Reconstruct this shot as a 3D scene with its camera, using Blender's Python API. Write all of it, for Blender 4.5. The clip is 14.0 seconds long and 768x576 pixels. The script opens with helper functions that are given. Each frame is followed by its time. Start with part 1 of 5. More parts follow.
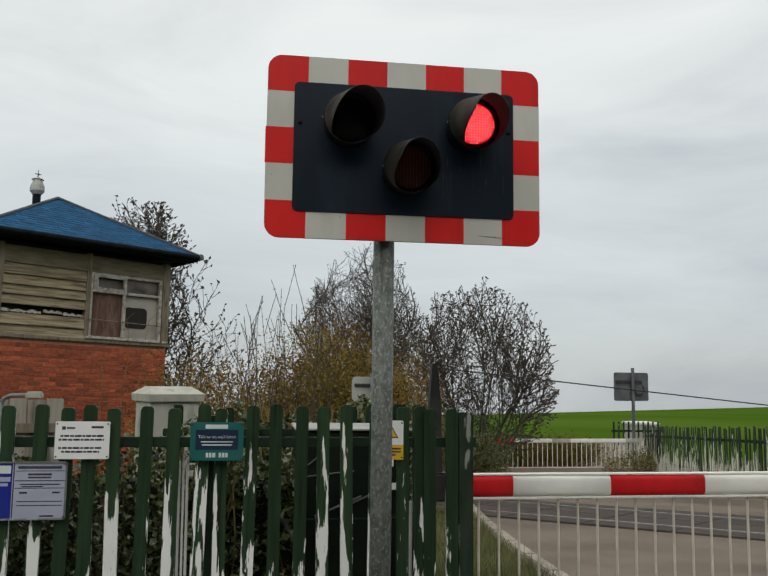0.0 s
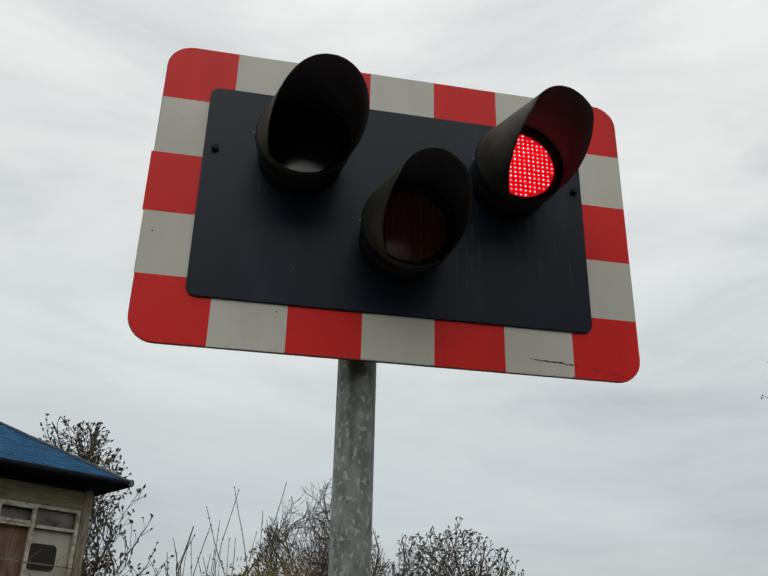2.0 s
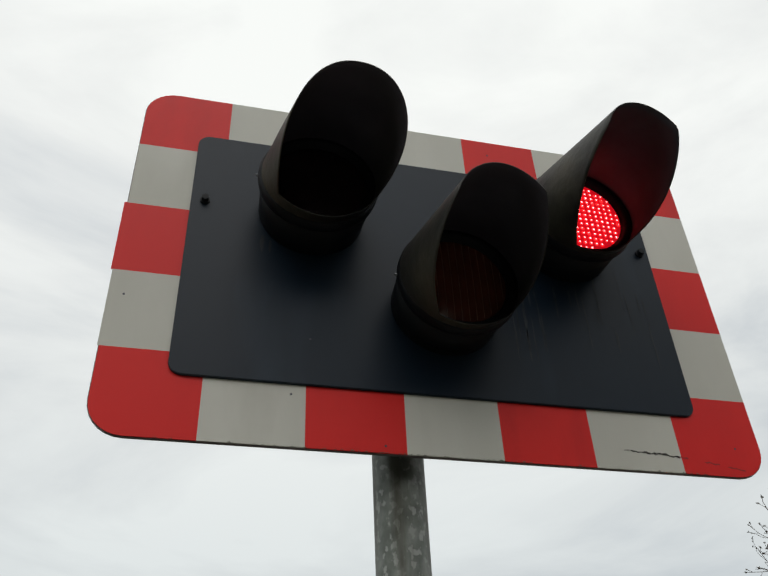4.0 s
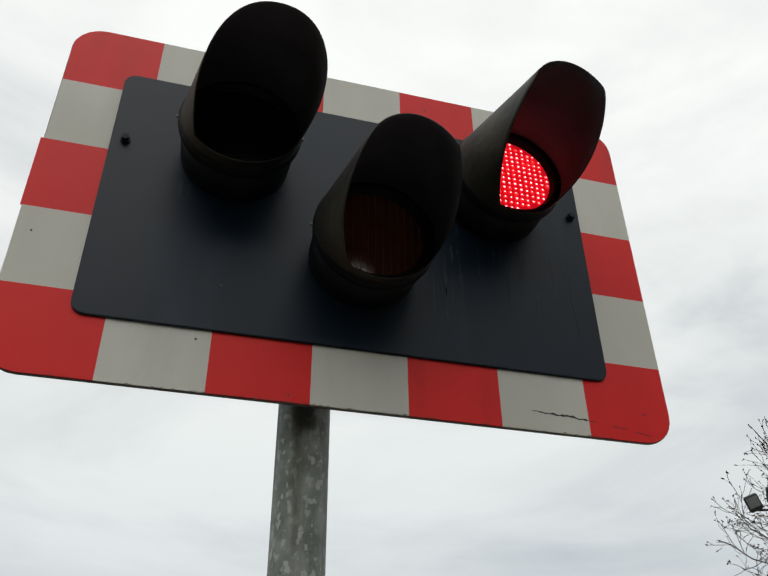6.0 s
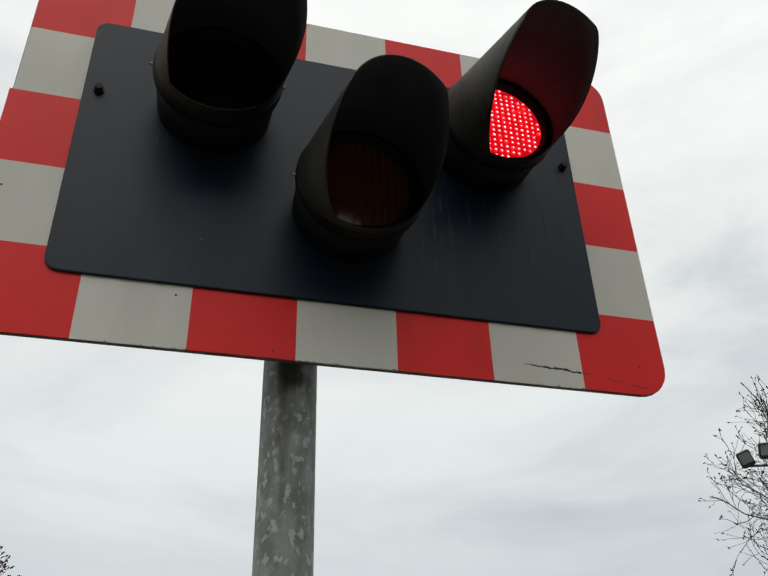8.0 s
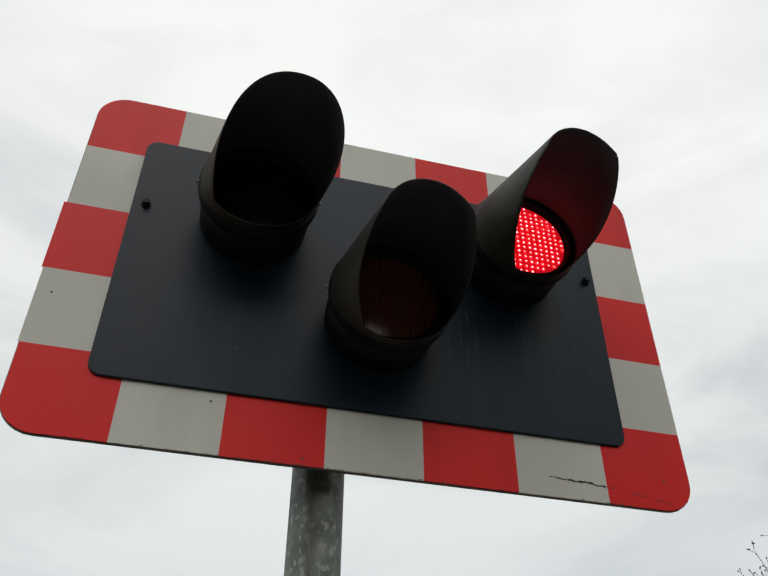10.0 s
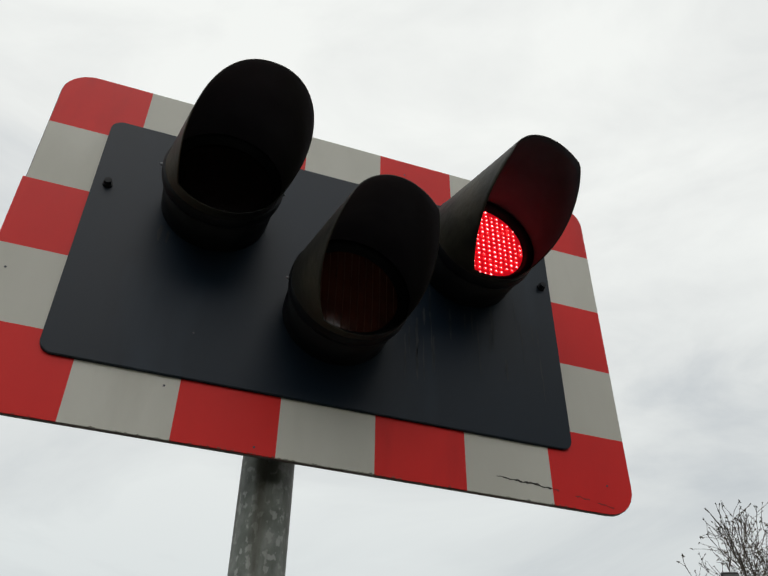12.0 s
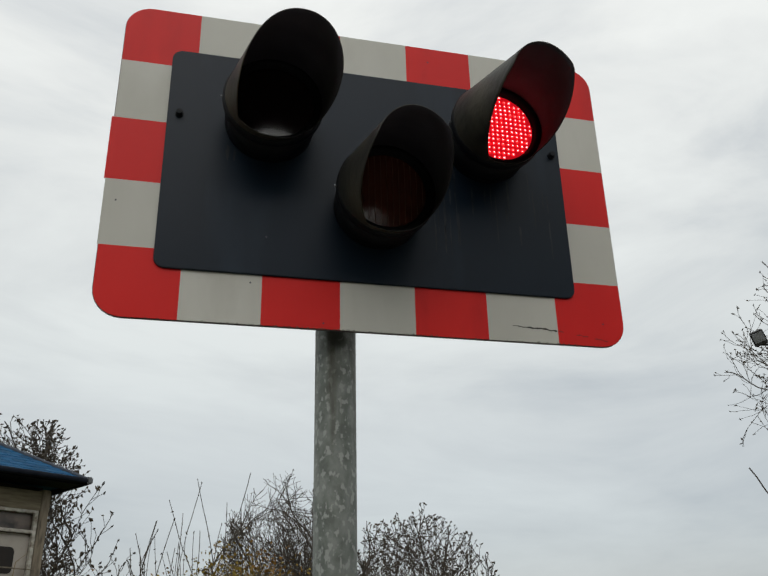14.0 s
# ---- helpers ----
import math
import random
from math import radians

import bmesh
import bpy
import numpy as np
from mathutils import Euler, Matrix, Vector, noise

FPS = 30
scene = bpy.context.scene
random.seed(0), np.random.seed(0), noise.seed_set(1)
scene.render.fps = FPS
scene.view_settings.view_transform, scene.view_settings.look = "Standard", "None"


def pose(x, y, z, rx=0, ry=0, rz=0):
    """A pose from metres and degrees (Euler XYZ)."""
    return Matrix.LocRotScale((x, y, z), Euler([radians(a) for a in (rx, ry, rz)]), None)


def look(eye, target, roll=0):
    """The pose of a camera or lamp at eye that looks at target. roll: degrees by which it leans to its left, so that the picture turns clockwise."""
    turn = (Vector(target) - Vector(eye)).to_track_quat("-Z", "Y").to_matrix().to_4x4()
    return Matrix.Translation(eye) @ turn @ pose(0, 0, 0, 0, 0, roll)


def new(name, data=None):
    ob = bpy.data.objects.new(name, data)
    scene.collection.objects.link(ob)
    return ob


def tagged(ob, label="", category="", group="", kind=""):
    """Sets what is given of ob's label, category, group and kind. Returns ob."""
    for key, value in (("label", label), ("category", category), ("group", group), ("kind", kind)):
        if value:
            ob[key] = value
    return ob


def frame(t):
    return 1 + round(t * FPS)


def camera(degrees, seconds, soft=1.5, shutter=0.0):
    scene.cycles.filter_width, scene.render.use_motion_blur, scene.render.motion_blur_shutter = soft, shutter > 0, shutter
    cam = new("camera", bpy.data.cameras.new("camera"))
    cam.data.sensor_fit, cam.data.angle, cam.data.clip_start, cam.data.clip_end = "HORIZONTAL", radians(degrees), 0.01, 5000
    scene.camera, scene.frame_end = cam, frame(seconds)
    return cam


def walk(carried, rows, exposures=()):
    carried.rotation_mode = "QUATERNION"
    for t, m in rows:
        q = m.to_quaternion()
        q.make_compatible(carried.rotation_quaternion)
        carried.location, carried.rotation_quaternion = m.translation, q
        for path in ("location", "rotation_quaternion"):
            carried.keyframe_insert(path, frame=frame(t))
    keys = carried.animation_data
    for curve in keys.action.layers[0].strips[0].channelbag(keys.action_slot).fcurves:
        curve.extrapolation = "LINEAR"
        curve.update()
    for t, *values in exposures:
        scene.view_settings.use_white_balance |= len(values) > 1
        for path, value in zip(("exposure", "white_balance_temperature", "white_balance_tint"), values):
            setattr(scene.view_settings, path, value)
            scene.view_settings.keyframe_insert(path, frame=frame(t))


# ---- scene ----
cam = camera(50.7, 14.0)
PATH = [
    (0, (-0.597, -3.387, 1.509), (-0.301, -1.421, 1.731), 0.7),
    (0.5, (-0.662, -2.918, 1.496), (-0.299, -0.977, 1.81), -0.4),
    (0.8, (-0.626, -2.606, 1.465), (-0.255, -0.732, 2.059), -1.3),
    (1, (-0.6, -2.438, 1.489), (-0.233, -0.561, 2.073), -0.7),
    (1.5, (-0.519, -2.025, 1.48), (-0.102, -0.187, 2.149), 0.1),
    (2, (-0.365, -1.72, 1.514), (-0.018, 0.081, 2.312), 1.4),
    (2.5, (-0.351, -1.505, 1.532), (0.004, 0.149, 2.599), -0.6),
    (2.7, (-0.370, -1.406, 1.502), (0.004, 0.197, 2.636), -2.1),
    (4.8, (-0.434, -1.177, 1.520), (0.015, 0.337, 2.747), -3.7),
    (5, (-0.411, -1.175, 1.522), (0.051, 0.326, 2.76), -4.4),
    (5.5, (-0.357, -1.214, 1.544), (0.141, 0.348, 2.689), -1.0),
    (6, (-0.301, -1.204, 1.502), (0.159, 0.387, 2.623), -0.7),
    (6.5, (-0.297, -1.193, 1.506), (0.14, 0.432, 2.586), -0.5),
    (7, (-0.276, -1.196, 1.52), (0.123, 0.426, 2.619), -1.1),
    (7.5, (-0.278, -1.169, 1.502), (0.143, 0.461, 2.583), -1.6),
    (8, (-0.276, -1.159, 1.509), (0.21, 0.474, 2.557), -1.8),
    (8.5, (-0.276, -1.187, 1.514), (0.135, 0.325, 2.757), 1.2),
    (9, (-0.289, -1.19, 1.493), (0.114, 0.323, 2.738), 0.5),
    (9.2, (-0.291, -1.203, 1.499), (0.100, 0.299, 2.761), 0.2),
    (11.3, (-0.314, -1.214, 1.499), (0.158, 0.303, 2.715), 1.7),
    (11.5, (-0.309, -1.216, 1.493), (0.189, 0.26, 2.747), 1.7),
    (12, (-0.314, -1.203, 1.485), (0.196, 0.273, 2.734), 0.8),
    (12.5, (-0.308, -1.211, 1.482), (0.157, 0.291, 2.717), -0.4),
    (13, (-0.309, -1.241, 1.51), (0.157, 0.28, 2.722), -1.7),
    (13.5, (-0.357, -1.369, 1.497), (0.147, 0.283, 2.505), -4.2),
    (14, (-0.396, -1.626, 1.496), (0.058, 0.16, 2.271), -1.3),
]
walk(cam, [(t, look(eye, target, roll)) for t, eye, target, roll in PATH],
     [(0.0, 0.0), (0.5, -0.03), (1.5, -0.12), (2.5, -0.10), (5.0, -0.02), (7.0, 0.0), (9.0, -0.04), (12.5, -0.12), (14.0, -0.06)])

# ---- world, sun ----
world = bpy.data.worlds.new("overcast")
scene.world = world
world.use_nodes = True
wt = world.node_tree
wt.nodes.clear()


def wnode(kind, **values):
    n = wt.nodes.new(kind)
    for k, v in values.items():
        n.inputs[k.replace("_", " ")].default_value = v
    return n


SUN_EL, SUN_AZ = 42.0, 200.0
w_co = wnode("ShaderNodeTexCoord")
w_map = wnode("ShaderNodeMapping")
w_map.inputs["Scale"].default_value = (1.0, 1.0, 3.4)
w_map.inputs["Location"].default_value = (0.7, 0.2, 0.4)
w_n1 = wnode("ShaderNodeTexNoise", Scale=2.1, Detail=7.0, Roughness=0.56, Distortion=0.5)
w_sep = wnode("ShaderNodeSeparateXYZ")
w_el = wnode("ShaderNodeValToRGB")
for i, (p, c) in enumerate([(0.0, (0.48, 0.51, 0.53)), (0.10, (0.53, 0.565, 0.58)), (0.30, (0.69, 0.72, 0.71)), (0.66, (0.89, 0.905, 0.88))]):
    e = w_el.color_ramp.elements[i] if i < 2 else w_el.color_ramp.elements.new(p)
    e.position, e.color = p, (*c, 1)
w_cl = wnode("ShaderNodeValToRGB")
for i, (p, c) in enumerate([(0.33, (0.80, 0.815, 0.84)), (0.50, (0.985, 0.985, 0.985)), (0.66, (1.10, 1.10, 1.09))]):
    e = w_cl.color_ramp.elements[i] if i < 2 else w_cl.color_ramp.elements.new(p)
    e.position, e.color = p, (*c, 1)
w_mul = wt.nodes.new("ShaderNodeMix")
w_mul.data_type, w_mul.blend_type = "RGBA", "MULTIPLY"
w_mul.inputs["Factor"].default_value = 1.0
w_sky = wnode("ShaderNodeTexSky")
w_sky.sky_type, w_sky.sun_disc = "NISHITA", False
w_sky.sun_elevation, w_sky.sun_rotation = radians(SUN_EL), radians(SUN_AZ)
w_skys = wt.nodes.new("ShaderNodeMix")
w_skys.data_type, w_skys.blend_type = "RGBA", "MIX"
w_skys.inputs["Factor"].default_value = 0.012
w_bg = wnode("ShaderNodeBackground", Strength=1.0)
w_out = wnode("ShaderNodeOutputWorld")
wl = wt.links.new
wl(w_co.outputs["Generated"], w_map.inputs["Vector"])
wl(w_map.outputs["Vector"], w_n1.inputs["Vector"])
wl(w_co.outputs["Generated"], w_sep.inputs["Vector"])
wl(w_sep.outputs["Z"], w_el.inputs["Fac"])
wl(w_n1.outputs["Fac"], w_cl.inputs["Fac"])
wl(w_el.outputs["Color"], w_mul.inputs["A"])
wl(w_cl.outputs["Color"], w_mul.inputs["B"])
wl(w_mul.outputs["Result"], w_skys.inputs["A"])
wl(w_sky.outputs["Color"], w_skys.inputs["B"])
wl(w_skys.outputs["Result"], w_bg.inputs["Color"])
wl(w_bg.outputs["Background"], w_out.inputs["Surface"])

sun = new("sun", bpy.data.lights.new("sun", "SUN"))
sun.data.energy, sun.data.angle, sun.data.color = 1.15, radians(65), (1.0, 0.97, 0.93)
_a, _e = radians(SUN_AZ), radians(SUN_EL)
sun.matrix_world = look((math.sin(_a) * 30 * math.cos(_e), math.cos(_a) * 30 * math.cos(_e), 30 * math.sin(_e)), (0, 0, 0))


# ---- materials ----
def surface(name, c1, c2, scale=8.0, rough=0.6, bump=0.2, metal=0.0, stretch=(1, 1, 1), c3=None, scale3=1.5, lo3=0.55, hi3=0.7, vary=0.0, spec=0.5, fine=60.0):
    """A procedural surface: two tones by a middle noise, a third by a large one, fine grain as relief."""
    m = bpy.data.materials.new(name)
    m.use_nodes = True
    t = m.node_tree
    t.nodes.clear()
    out, bsdf = t.nodes.new("ShaderNodeOutputMaterial"), t.nodes.new("ShaderNodeBsdfPrincipled")
    co, info = t.nodes.new("ShaderNodeTexCoord"), t.nodes.new("ShaderNodeObjectInfo")
    add, mp = t.nodes.new("ShaderNodeVectorMath"), t.nodes.new("ShaderNodeMapping")
    mp.inputs["Scale"].default_value = stretch
    mul = t.nodes.new("ShaderNodeMath")
    mul.operation, mul.inputs[1].default_value = "MULTIPLY", 37.0
    t.links.new(info.outputs["Random"], mul.inputs[0])
    t.links.new(co.outputs["Object"], add.inputs[0])
    t.links.new(mul.outputs[0], add.inputs[1])
    t.links.new(add.outputs[0], mp.inputs["Vector"])

    def noise_node(s, detail):
        n = t.nodes.new("ShaderNodeTexNoise")
        n.inputs["Scale"].default_value, n.inputs["Detail"].default_value = s, detail
        t.links.new(mp.outputs["Vector"], n.inputs["Vector"])
        return n

    n1 = noise_node(scale, 6.0)
    r1 = t.nodes.new("ShaderNodeValToRGB")
    r1.color_ramp.elements[0].position, r1.color_ramp.elements[1].position = 0.36, 0.64
    r1.color_ramp.elements[0].color, r1.color_ramp.elements[1].color = (*c1, 1), (*c2, 1)
    t.links.new(n1.outputs["Fac"], r1.inputs["Fac"])
    col = r1.outputs["Color"]
    if c3:
        n3 = noise_node(scale3, 8.0)
        r3 = t.nodes.new("ShaderNodeMapRange")
        r3.inputs["From Min"].default_value, r3.inputs["From Max"].default_value = lo3, hi3
        t.links.new(n3.outputs["Fac"], r3.inputs["Value"])
        mx = t.nodes.new("ShaderNodeMix")
        mx.data_type = "RGBA"
        t.links.new(r3.outputs["Result"], mx.inputs["Factor"])
        t.links.new(col, mx.inputs["A"])
        mx.inputs["B"].default_value = (*c3, 1)
        col = mx.outputs["Result"]
    if vary:
        hs, mr = t.nodes.new("ShaderNodeHueSaturation"), t.nodes.new("ShaderNodeMapRange")
        mr.inputs["To Min"].default_value, mr.inputs["To Max"].default_value = 1 - vary, 1 + vary
        t.links.new(info.outputs["Random"], mr.inputs["Value"])
        t.links.new(mr.outputs["Result"], hs.inputs["Value"])
        t.links.new(col, hs.inputs["Color"])
        col = hs.outputs["Color"]
    t.links.new(col, bsdf.inputs["Base Color"])
    rr = t.nodes.new("ShaderNodeMapRange")
    rr.inputs["To Min"].default_value, rr.inputs["To Max"].default_value = max(0.03, rough - 0.12), min(1, rough + 0.12)
    t.links.new(n1.outputs["Fac"], rr.inputs["Value"])
    t.links.new(rr.outputs["Result"], bsdf.inputs["Roughness"])
    bsdf.inputs["Metallic"].default_value, bsdf.inputs["Specular IOR Level"].default_value = metal, spec
    if bump:
        nf, bp = noise_node(fine, 4.0), t.nodes.new("ShaderNodeBump")
        bp.inputs["Strength"].default_value, bp.inputs["Distance"].default_value = bump, 0.01
        t.links.new(nf.outputs["Fac"], bp.inputs["Height"])
        t.links.new(bp.outputs["Normal"], bsdf.inputs["Normal"])
    t.links.new(bsdf.outputs["BSDF"], out.inputs["Surface"])
    return m


def peeling(name, top, under, line, spread):
    """Green paint over white: below a ragged height the paint is gone in long vertical flakes."""
    m = surface(name, top, tuple(c * 1.5 for c in top), 9, 0.55, 0.25, c3=tuple(c * 0.4 for c in top), scale3=7.0, vary=0.30, spec=0.2, stretch=(5, 5, 0.35))
    t = m.node_tree
    bsdf = next(n for n in t.nodes if n.type == "BSDF_PRINCIPLED")
    old = bsdf.inputs["Base Color"].links[0].from_socket
    mp = t.nodes.new("ShaderNodeMapping")
    mp.inputs["Scale"].default_value = (22, 22, 3.0)
    src = next(n for n in t.nodes if n.type == "VECT_MATH")
    t.links.new(src.outputs[0], mp.inputs["Vector"])
    n = t.nodes.new("ShaderNodeTexNoise")
    n.inputs["Scale"].default_value, n.inputs["Detail"].default_value, n.inputs["Roughness"].default_value = 1.0, 5.0, 0.6
    t.links.new(mp.outputs["Vector"], n.inputs["Vector"])
    co, sep, info = t.nodes.new("ShaderNodeTexCoord"), t.nodes.new("ShaderNodeSeparateXYZ"), t.nodes.new("ShaderNodeObjectInfo")
    t.links.new(co.outputs["Object"], sep.inputs["Vector"])
    # how far below the line, shifted for each piece
    a = t.nodes.new("ShaderNodeMath"); a.operation = "MULTIPLY_ADD"
    a.inputs[1].default_value, a.inputs[2].default_value = spread, line - spread / 2
    t.links.new(info.outputs["Random"], a.inputs[0])
    b = t.nodes.new("ShaderNodeMath"); b.operation = "SUBTRACT"
    t.links.new(a.outputs[0], b.inputs[0]); t.links.new(sep.outputs["Z"], b.inputs[1])
    k = t.nodes.new("ShaderNodeMapRange")
    k.inputs["From Min"].default_value, k.inputs["From Max"].default_value = -0.45, 0.35
    k.inputs["To Min"].default_value, k.inputs["To Max"].default_value = -0.17, 0.13
    t.links.new(b.outputs[0], k.inputs["Value"])
    c = t.nodes.new("ShaderNodeMath"); c.operation = "ADD"
    t.links.new(n.outputs["Fac"], c.inputs[0]); t.links.new(k.outputs["Result"], c.inputs[1])
    d = t.nodes.new("ShaderNodeMapRange")
    d.inputs["From Min"].default_value, d.inputs["From Max"].default_value = 0.515, 0.525
    t.links.new(c.outputs[0], d.inputs["Value"])
    mx = t.nodes.new("ShaderNodeMix"); mx.data_type = "RGBA"
    t.links.new(d.outputs["Result"], mx.inputs["Factor"])
    t.links.new(old, mx.inputs["A"]); mx.inputs["B"].default_value = (*under, 1)
    t.links.new(mx.outputs["Result"], bsdf.inputs["Base Color"])
    return m


def stained(m, z_low, z_high, colour):
    """Dark grime that has run down in streaks below a height."""
    t = m.node_tree
    bsdf = next(n for n in t.nodes if n.type == "BSDF_PRINCIPLED")
    old = bsdf.inputs["Base Color"].links[0].from_socket
    co, sep, mp, n = (t.nodes.new(k) for k in ("ShaderNodeTexCoord", "ShaderNodeSeparateXYZ", "ShaderNodeMapping", "ShaderNodeTexNoise"))
    mp.inputs["Scale"].default_value = (26, 26, 2.5)
    n.inputs["Scale"].default_value, n.inputs["Detail"].default_value = 1.0, 6.0
    t.links.new(co.outputs["Object"], mp.inputs["Vector"])
    t.links.new(mp.outputs["Vector"], n.inputs["Vector"])
    t.links.new(co.outputs["Object"], sep.inputs["Vector"])
    k, a, d, mx = t.nodes.new("ShaderNodeMapRange"), t.nodes.new("ShaderNodeMath"), t.nodes.new("ShaderNodeMapRange"), t.nodes.new("ShaderNodeMix")
    k.inputs["From Min"].default_value, k.inputs["From Max"].default_value = z_low, z_high
    k.inputs["To Min"].default_value, k.inputs["To Max"].default_value = -0.30, 0.12
    t.links.new(sep.outputs["Z"], k.inputs["Value"])
    a.operation = "ADD"
    t.links.new(n.outputs["Fac"], a.inputs[0]); t.links.new(k.outputs["Result"], a.inputs[1])
    d.inputs["From Min"].default_value, d.inputs["From Max"].default_value, d.inputs["To Max"].default_value = 0.42, 0.62, 0.8
    t.links.new(a.outputs[0], d.inputs["Value"])
    mx.data_type = "RGBA"
    t.links.new(d.outputs["Result"], mx.inputs["Factor"]); t.links.new(old, mx.inputs["A"])
    mx.inputs["B"].default_value = (*colour, 1)
    t.links.new(mx.outputs["Result"], bsdf.inputs["Base Color"])
    return m


def glowing(name, colour, strength):
    m = bpy.data.materials.new(name)
    m.use_nodes = True
    b = m.node_tree.nodes["Principled BSDF"]
    b.inputs["Base Color"].default_value = (*colour, 1)
    b.inputs["Emission Color"].default_value, b.inputs["Emission Strength"].default_value = (*colour, 1), strength
    b.inputs["Roughness"].default_value = 0.25
    return m


M_RED = surface("red_sheeting", (0.63, 0.013, 0.012), (0.69, 0.018, 0.015), 5, 0.46, 0.03, spec=0.22, c3=(0.55, 0.014, 0.013), scale3=7, stretch=(1, 1, 0.35))
M_GREY = surface("white_sheeting", (0.52, 0.515, 0.46), (0.575, 0.57, 0.515), 5, 0.5, 0.03, spec=0.25, c3=(0.505, 0.50, 0.445), scale3=7, stretch=(1, 1, 0.35))
M_ALU = surface("dark_edge", (0.10, 0.08, 0.08), (0.16, 0.14, 0.13), 12, 0.5, 0.1, metal=0.4)
M_PANEL = surface("black_panel", (0.0038, 0.0100, 0.0190), (0.0062, 0.0145, 0.0260), 3, 0.42, 0.015, spec=0.22, c3=(0.012, 0.024, 0.040), scale3=7, lo3=0.55, hi3=0.80, stretch=(1.2, 1.2, 0.3))
M_HOOD = surface("hood_outside", (0.009, 0.009, 0.008), (0.022, 0.021, 0.016), 9, 0.58, 0.15, spec=0.30, c3=(0.080, 0.073, 0.048), scale3=6, lo3=0.48, hi3=0.82)
M_HOODIN = surface("hood_inside", (0.048, 0.044, 0.052), (0.066, 0.060, 0.070), 9, 0.85, 0.05, spec=0.1)
M_RING = surface("lamp_ring", (0.004, 0.005, 0.006), (0.008, 0.009, 0.011), 20, 0.55, 0.1, spec=0.14)
M_LENS = surface("unlit_lens", (0.090, 0.020, 0.011), (0.13, 0.032, 0.017), 12, 0.17, 0.0, spec=0.9)
M_DARKLENS = surface("unlit_red_lens", (0.010, 0.004, 0.006), (0.016, 0.006, 0.008), 12, 0.16, 0.0, spec=0.9)
M_RIB = surface("unlit_rib", (0.14, 0.060, 0.042), (0.22, 0.095, 0.062), 12, 0.30, 0.0, spec=0.4)
M_LIT = glowing("lit_lens", (0.80, 0.006, 0.016), 0.60)
M_LEDDIM = glowing("led_halo", (1.0, 0.022, 0.026), 1.5)
M_LED = glowing("led", (1.0, 0.26, 0.28), 4.0)
M_DRIP = surface("dried_water_mark", (0.008, 0.012, 0.016), (0.026, 0.031, 0.036), 24, 0.5, 0.0, spec=0.2)
M_DIRT = surface("green_dirt", (0.05, 0.052, 0.035), (0.12, 0.12, 0.085), 40, 0.9, 0.1)
M_BOLT = surface("bright_bolt", (0.16, 0.17, 0.18), (0.3, 0.31, 0.32), 30, 0.3, 0.0, metal=0.9)
M_GALV = surface("galvanised_steel", (0.15, 0.16, 0.155), (0.22, 0.23, 0.225), 14, 0.6, 0.12, metal=0.2, spec=0.3, c3=(0.33, 0.34, 0.33), scale3=20, lo3=0.54, hi3=0.58, stretch=(1, 1, 0.6))
M_POLE = stained(surface("stained_galvanised", (0.100, 0.112, 0.098), (0.195, 0.210, 0.192), 34, 0.6, 0.25, metal=0.2, spec=0.3, c3=(0.255, 0.27, 0.25), scale3=85, lo3=0.545, hi3=0.60, stretch=(1, 1, 0.7)), 1.62, 2.20, (0.036, 0.033, 0.019))
M_SCREW = surface("screw", (0.006, 0.007, 0.009), (0.014, 0.016, 0.019), 30, 0.5, 0.0, spec=0.12)
M_PALING = peeling("green_paling", (0.015, 0.032, 0.014), (0.80, 0.80, 0.76), 0.41, 0.46)
M_LATH = surface("bare_white_lath", (0.70, 0.70, 0.66), (0.82, 0.82, 0.78), 9, 0.6, 0.2, c3=(0.20, 0.22, 0.18), scale3=9, lo3=0.60, hi3=0.66, stretch=(6, 6, 0.4), vary=0.12)
M_FARPAL = peeling("far_paling", (0.016, 0.028, 0.014), (0.66, 0.64, 0.57), 0.46, 0.40)
M_RAILG = surface("green_rail", (0.009, 0.022, 0.012), (0.018, 0.036, 0.020), 9, 0.7, 0.2, spec=0.2)
M_POST = surface("old_post", (0.014, 0.027, 0.016), (0.030, 0.045, 0.028), 10, 0.8, 0.5, spec=0.2, c3=(0.26, 0.27, 0.24), scale3=12, lo3=0.56, hi3=0.60, stretch=(2, 2, 0.35))
M_DKGREEN = surface("dark_green_case", (0.004, 0.007, 0.004), (0.009, 0.014, 0.008), 6, 0.6, 0.1, spec=0.15, c3=(0.03, 0.036, 0.026), scale3=9, lo3=0.64, hi3=0.75)
M_BLACK = surface("black_iron", (0.012, 0.012, 0.013), (0.028, 0.028, 0.028), 10, 0.6, 0.2)
M_WHITE = surface("white_paint", (0.73, 0.72, 0.66), (0.81, 0.80, 0.74), 6, 0.5, 0.1, c3=(0.45, 0.45, 0.40), scale3=5, lo3=0.62, hi3=0.8)
M_REDPAINT = surface("red_paint", (0.52, 0.010, 0.014), (0.60, 0.014, 0.017), 6, 0.6, 0.08, spec=0.2, c3=(0.42, 0.012, 0.014), scale3=6)
M_ROD = surface("skirt_rod", (0.56, 0.51, 0.43), (0.68, 0.63, 0.54), 12, 0.5, 0.1)
M_CREAM = surface("cream_case", (0.36, 0.35, 0.29), (0.48, 0.47, 0.40), 6, 0.6, 0.15, c3=(0.20, 0.20, 0.15), scale3=6, lo3=0.58, hi3=0.75, stretch=(1, 1, 0.4))
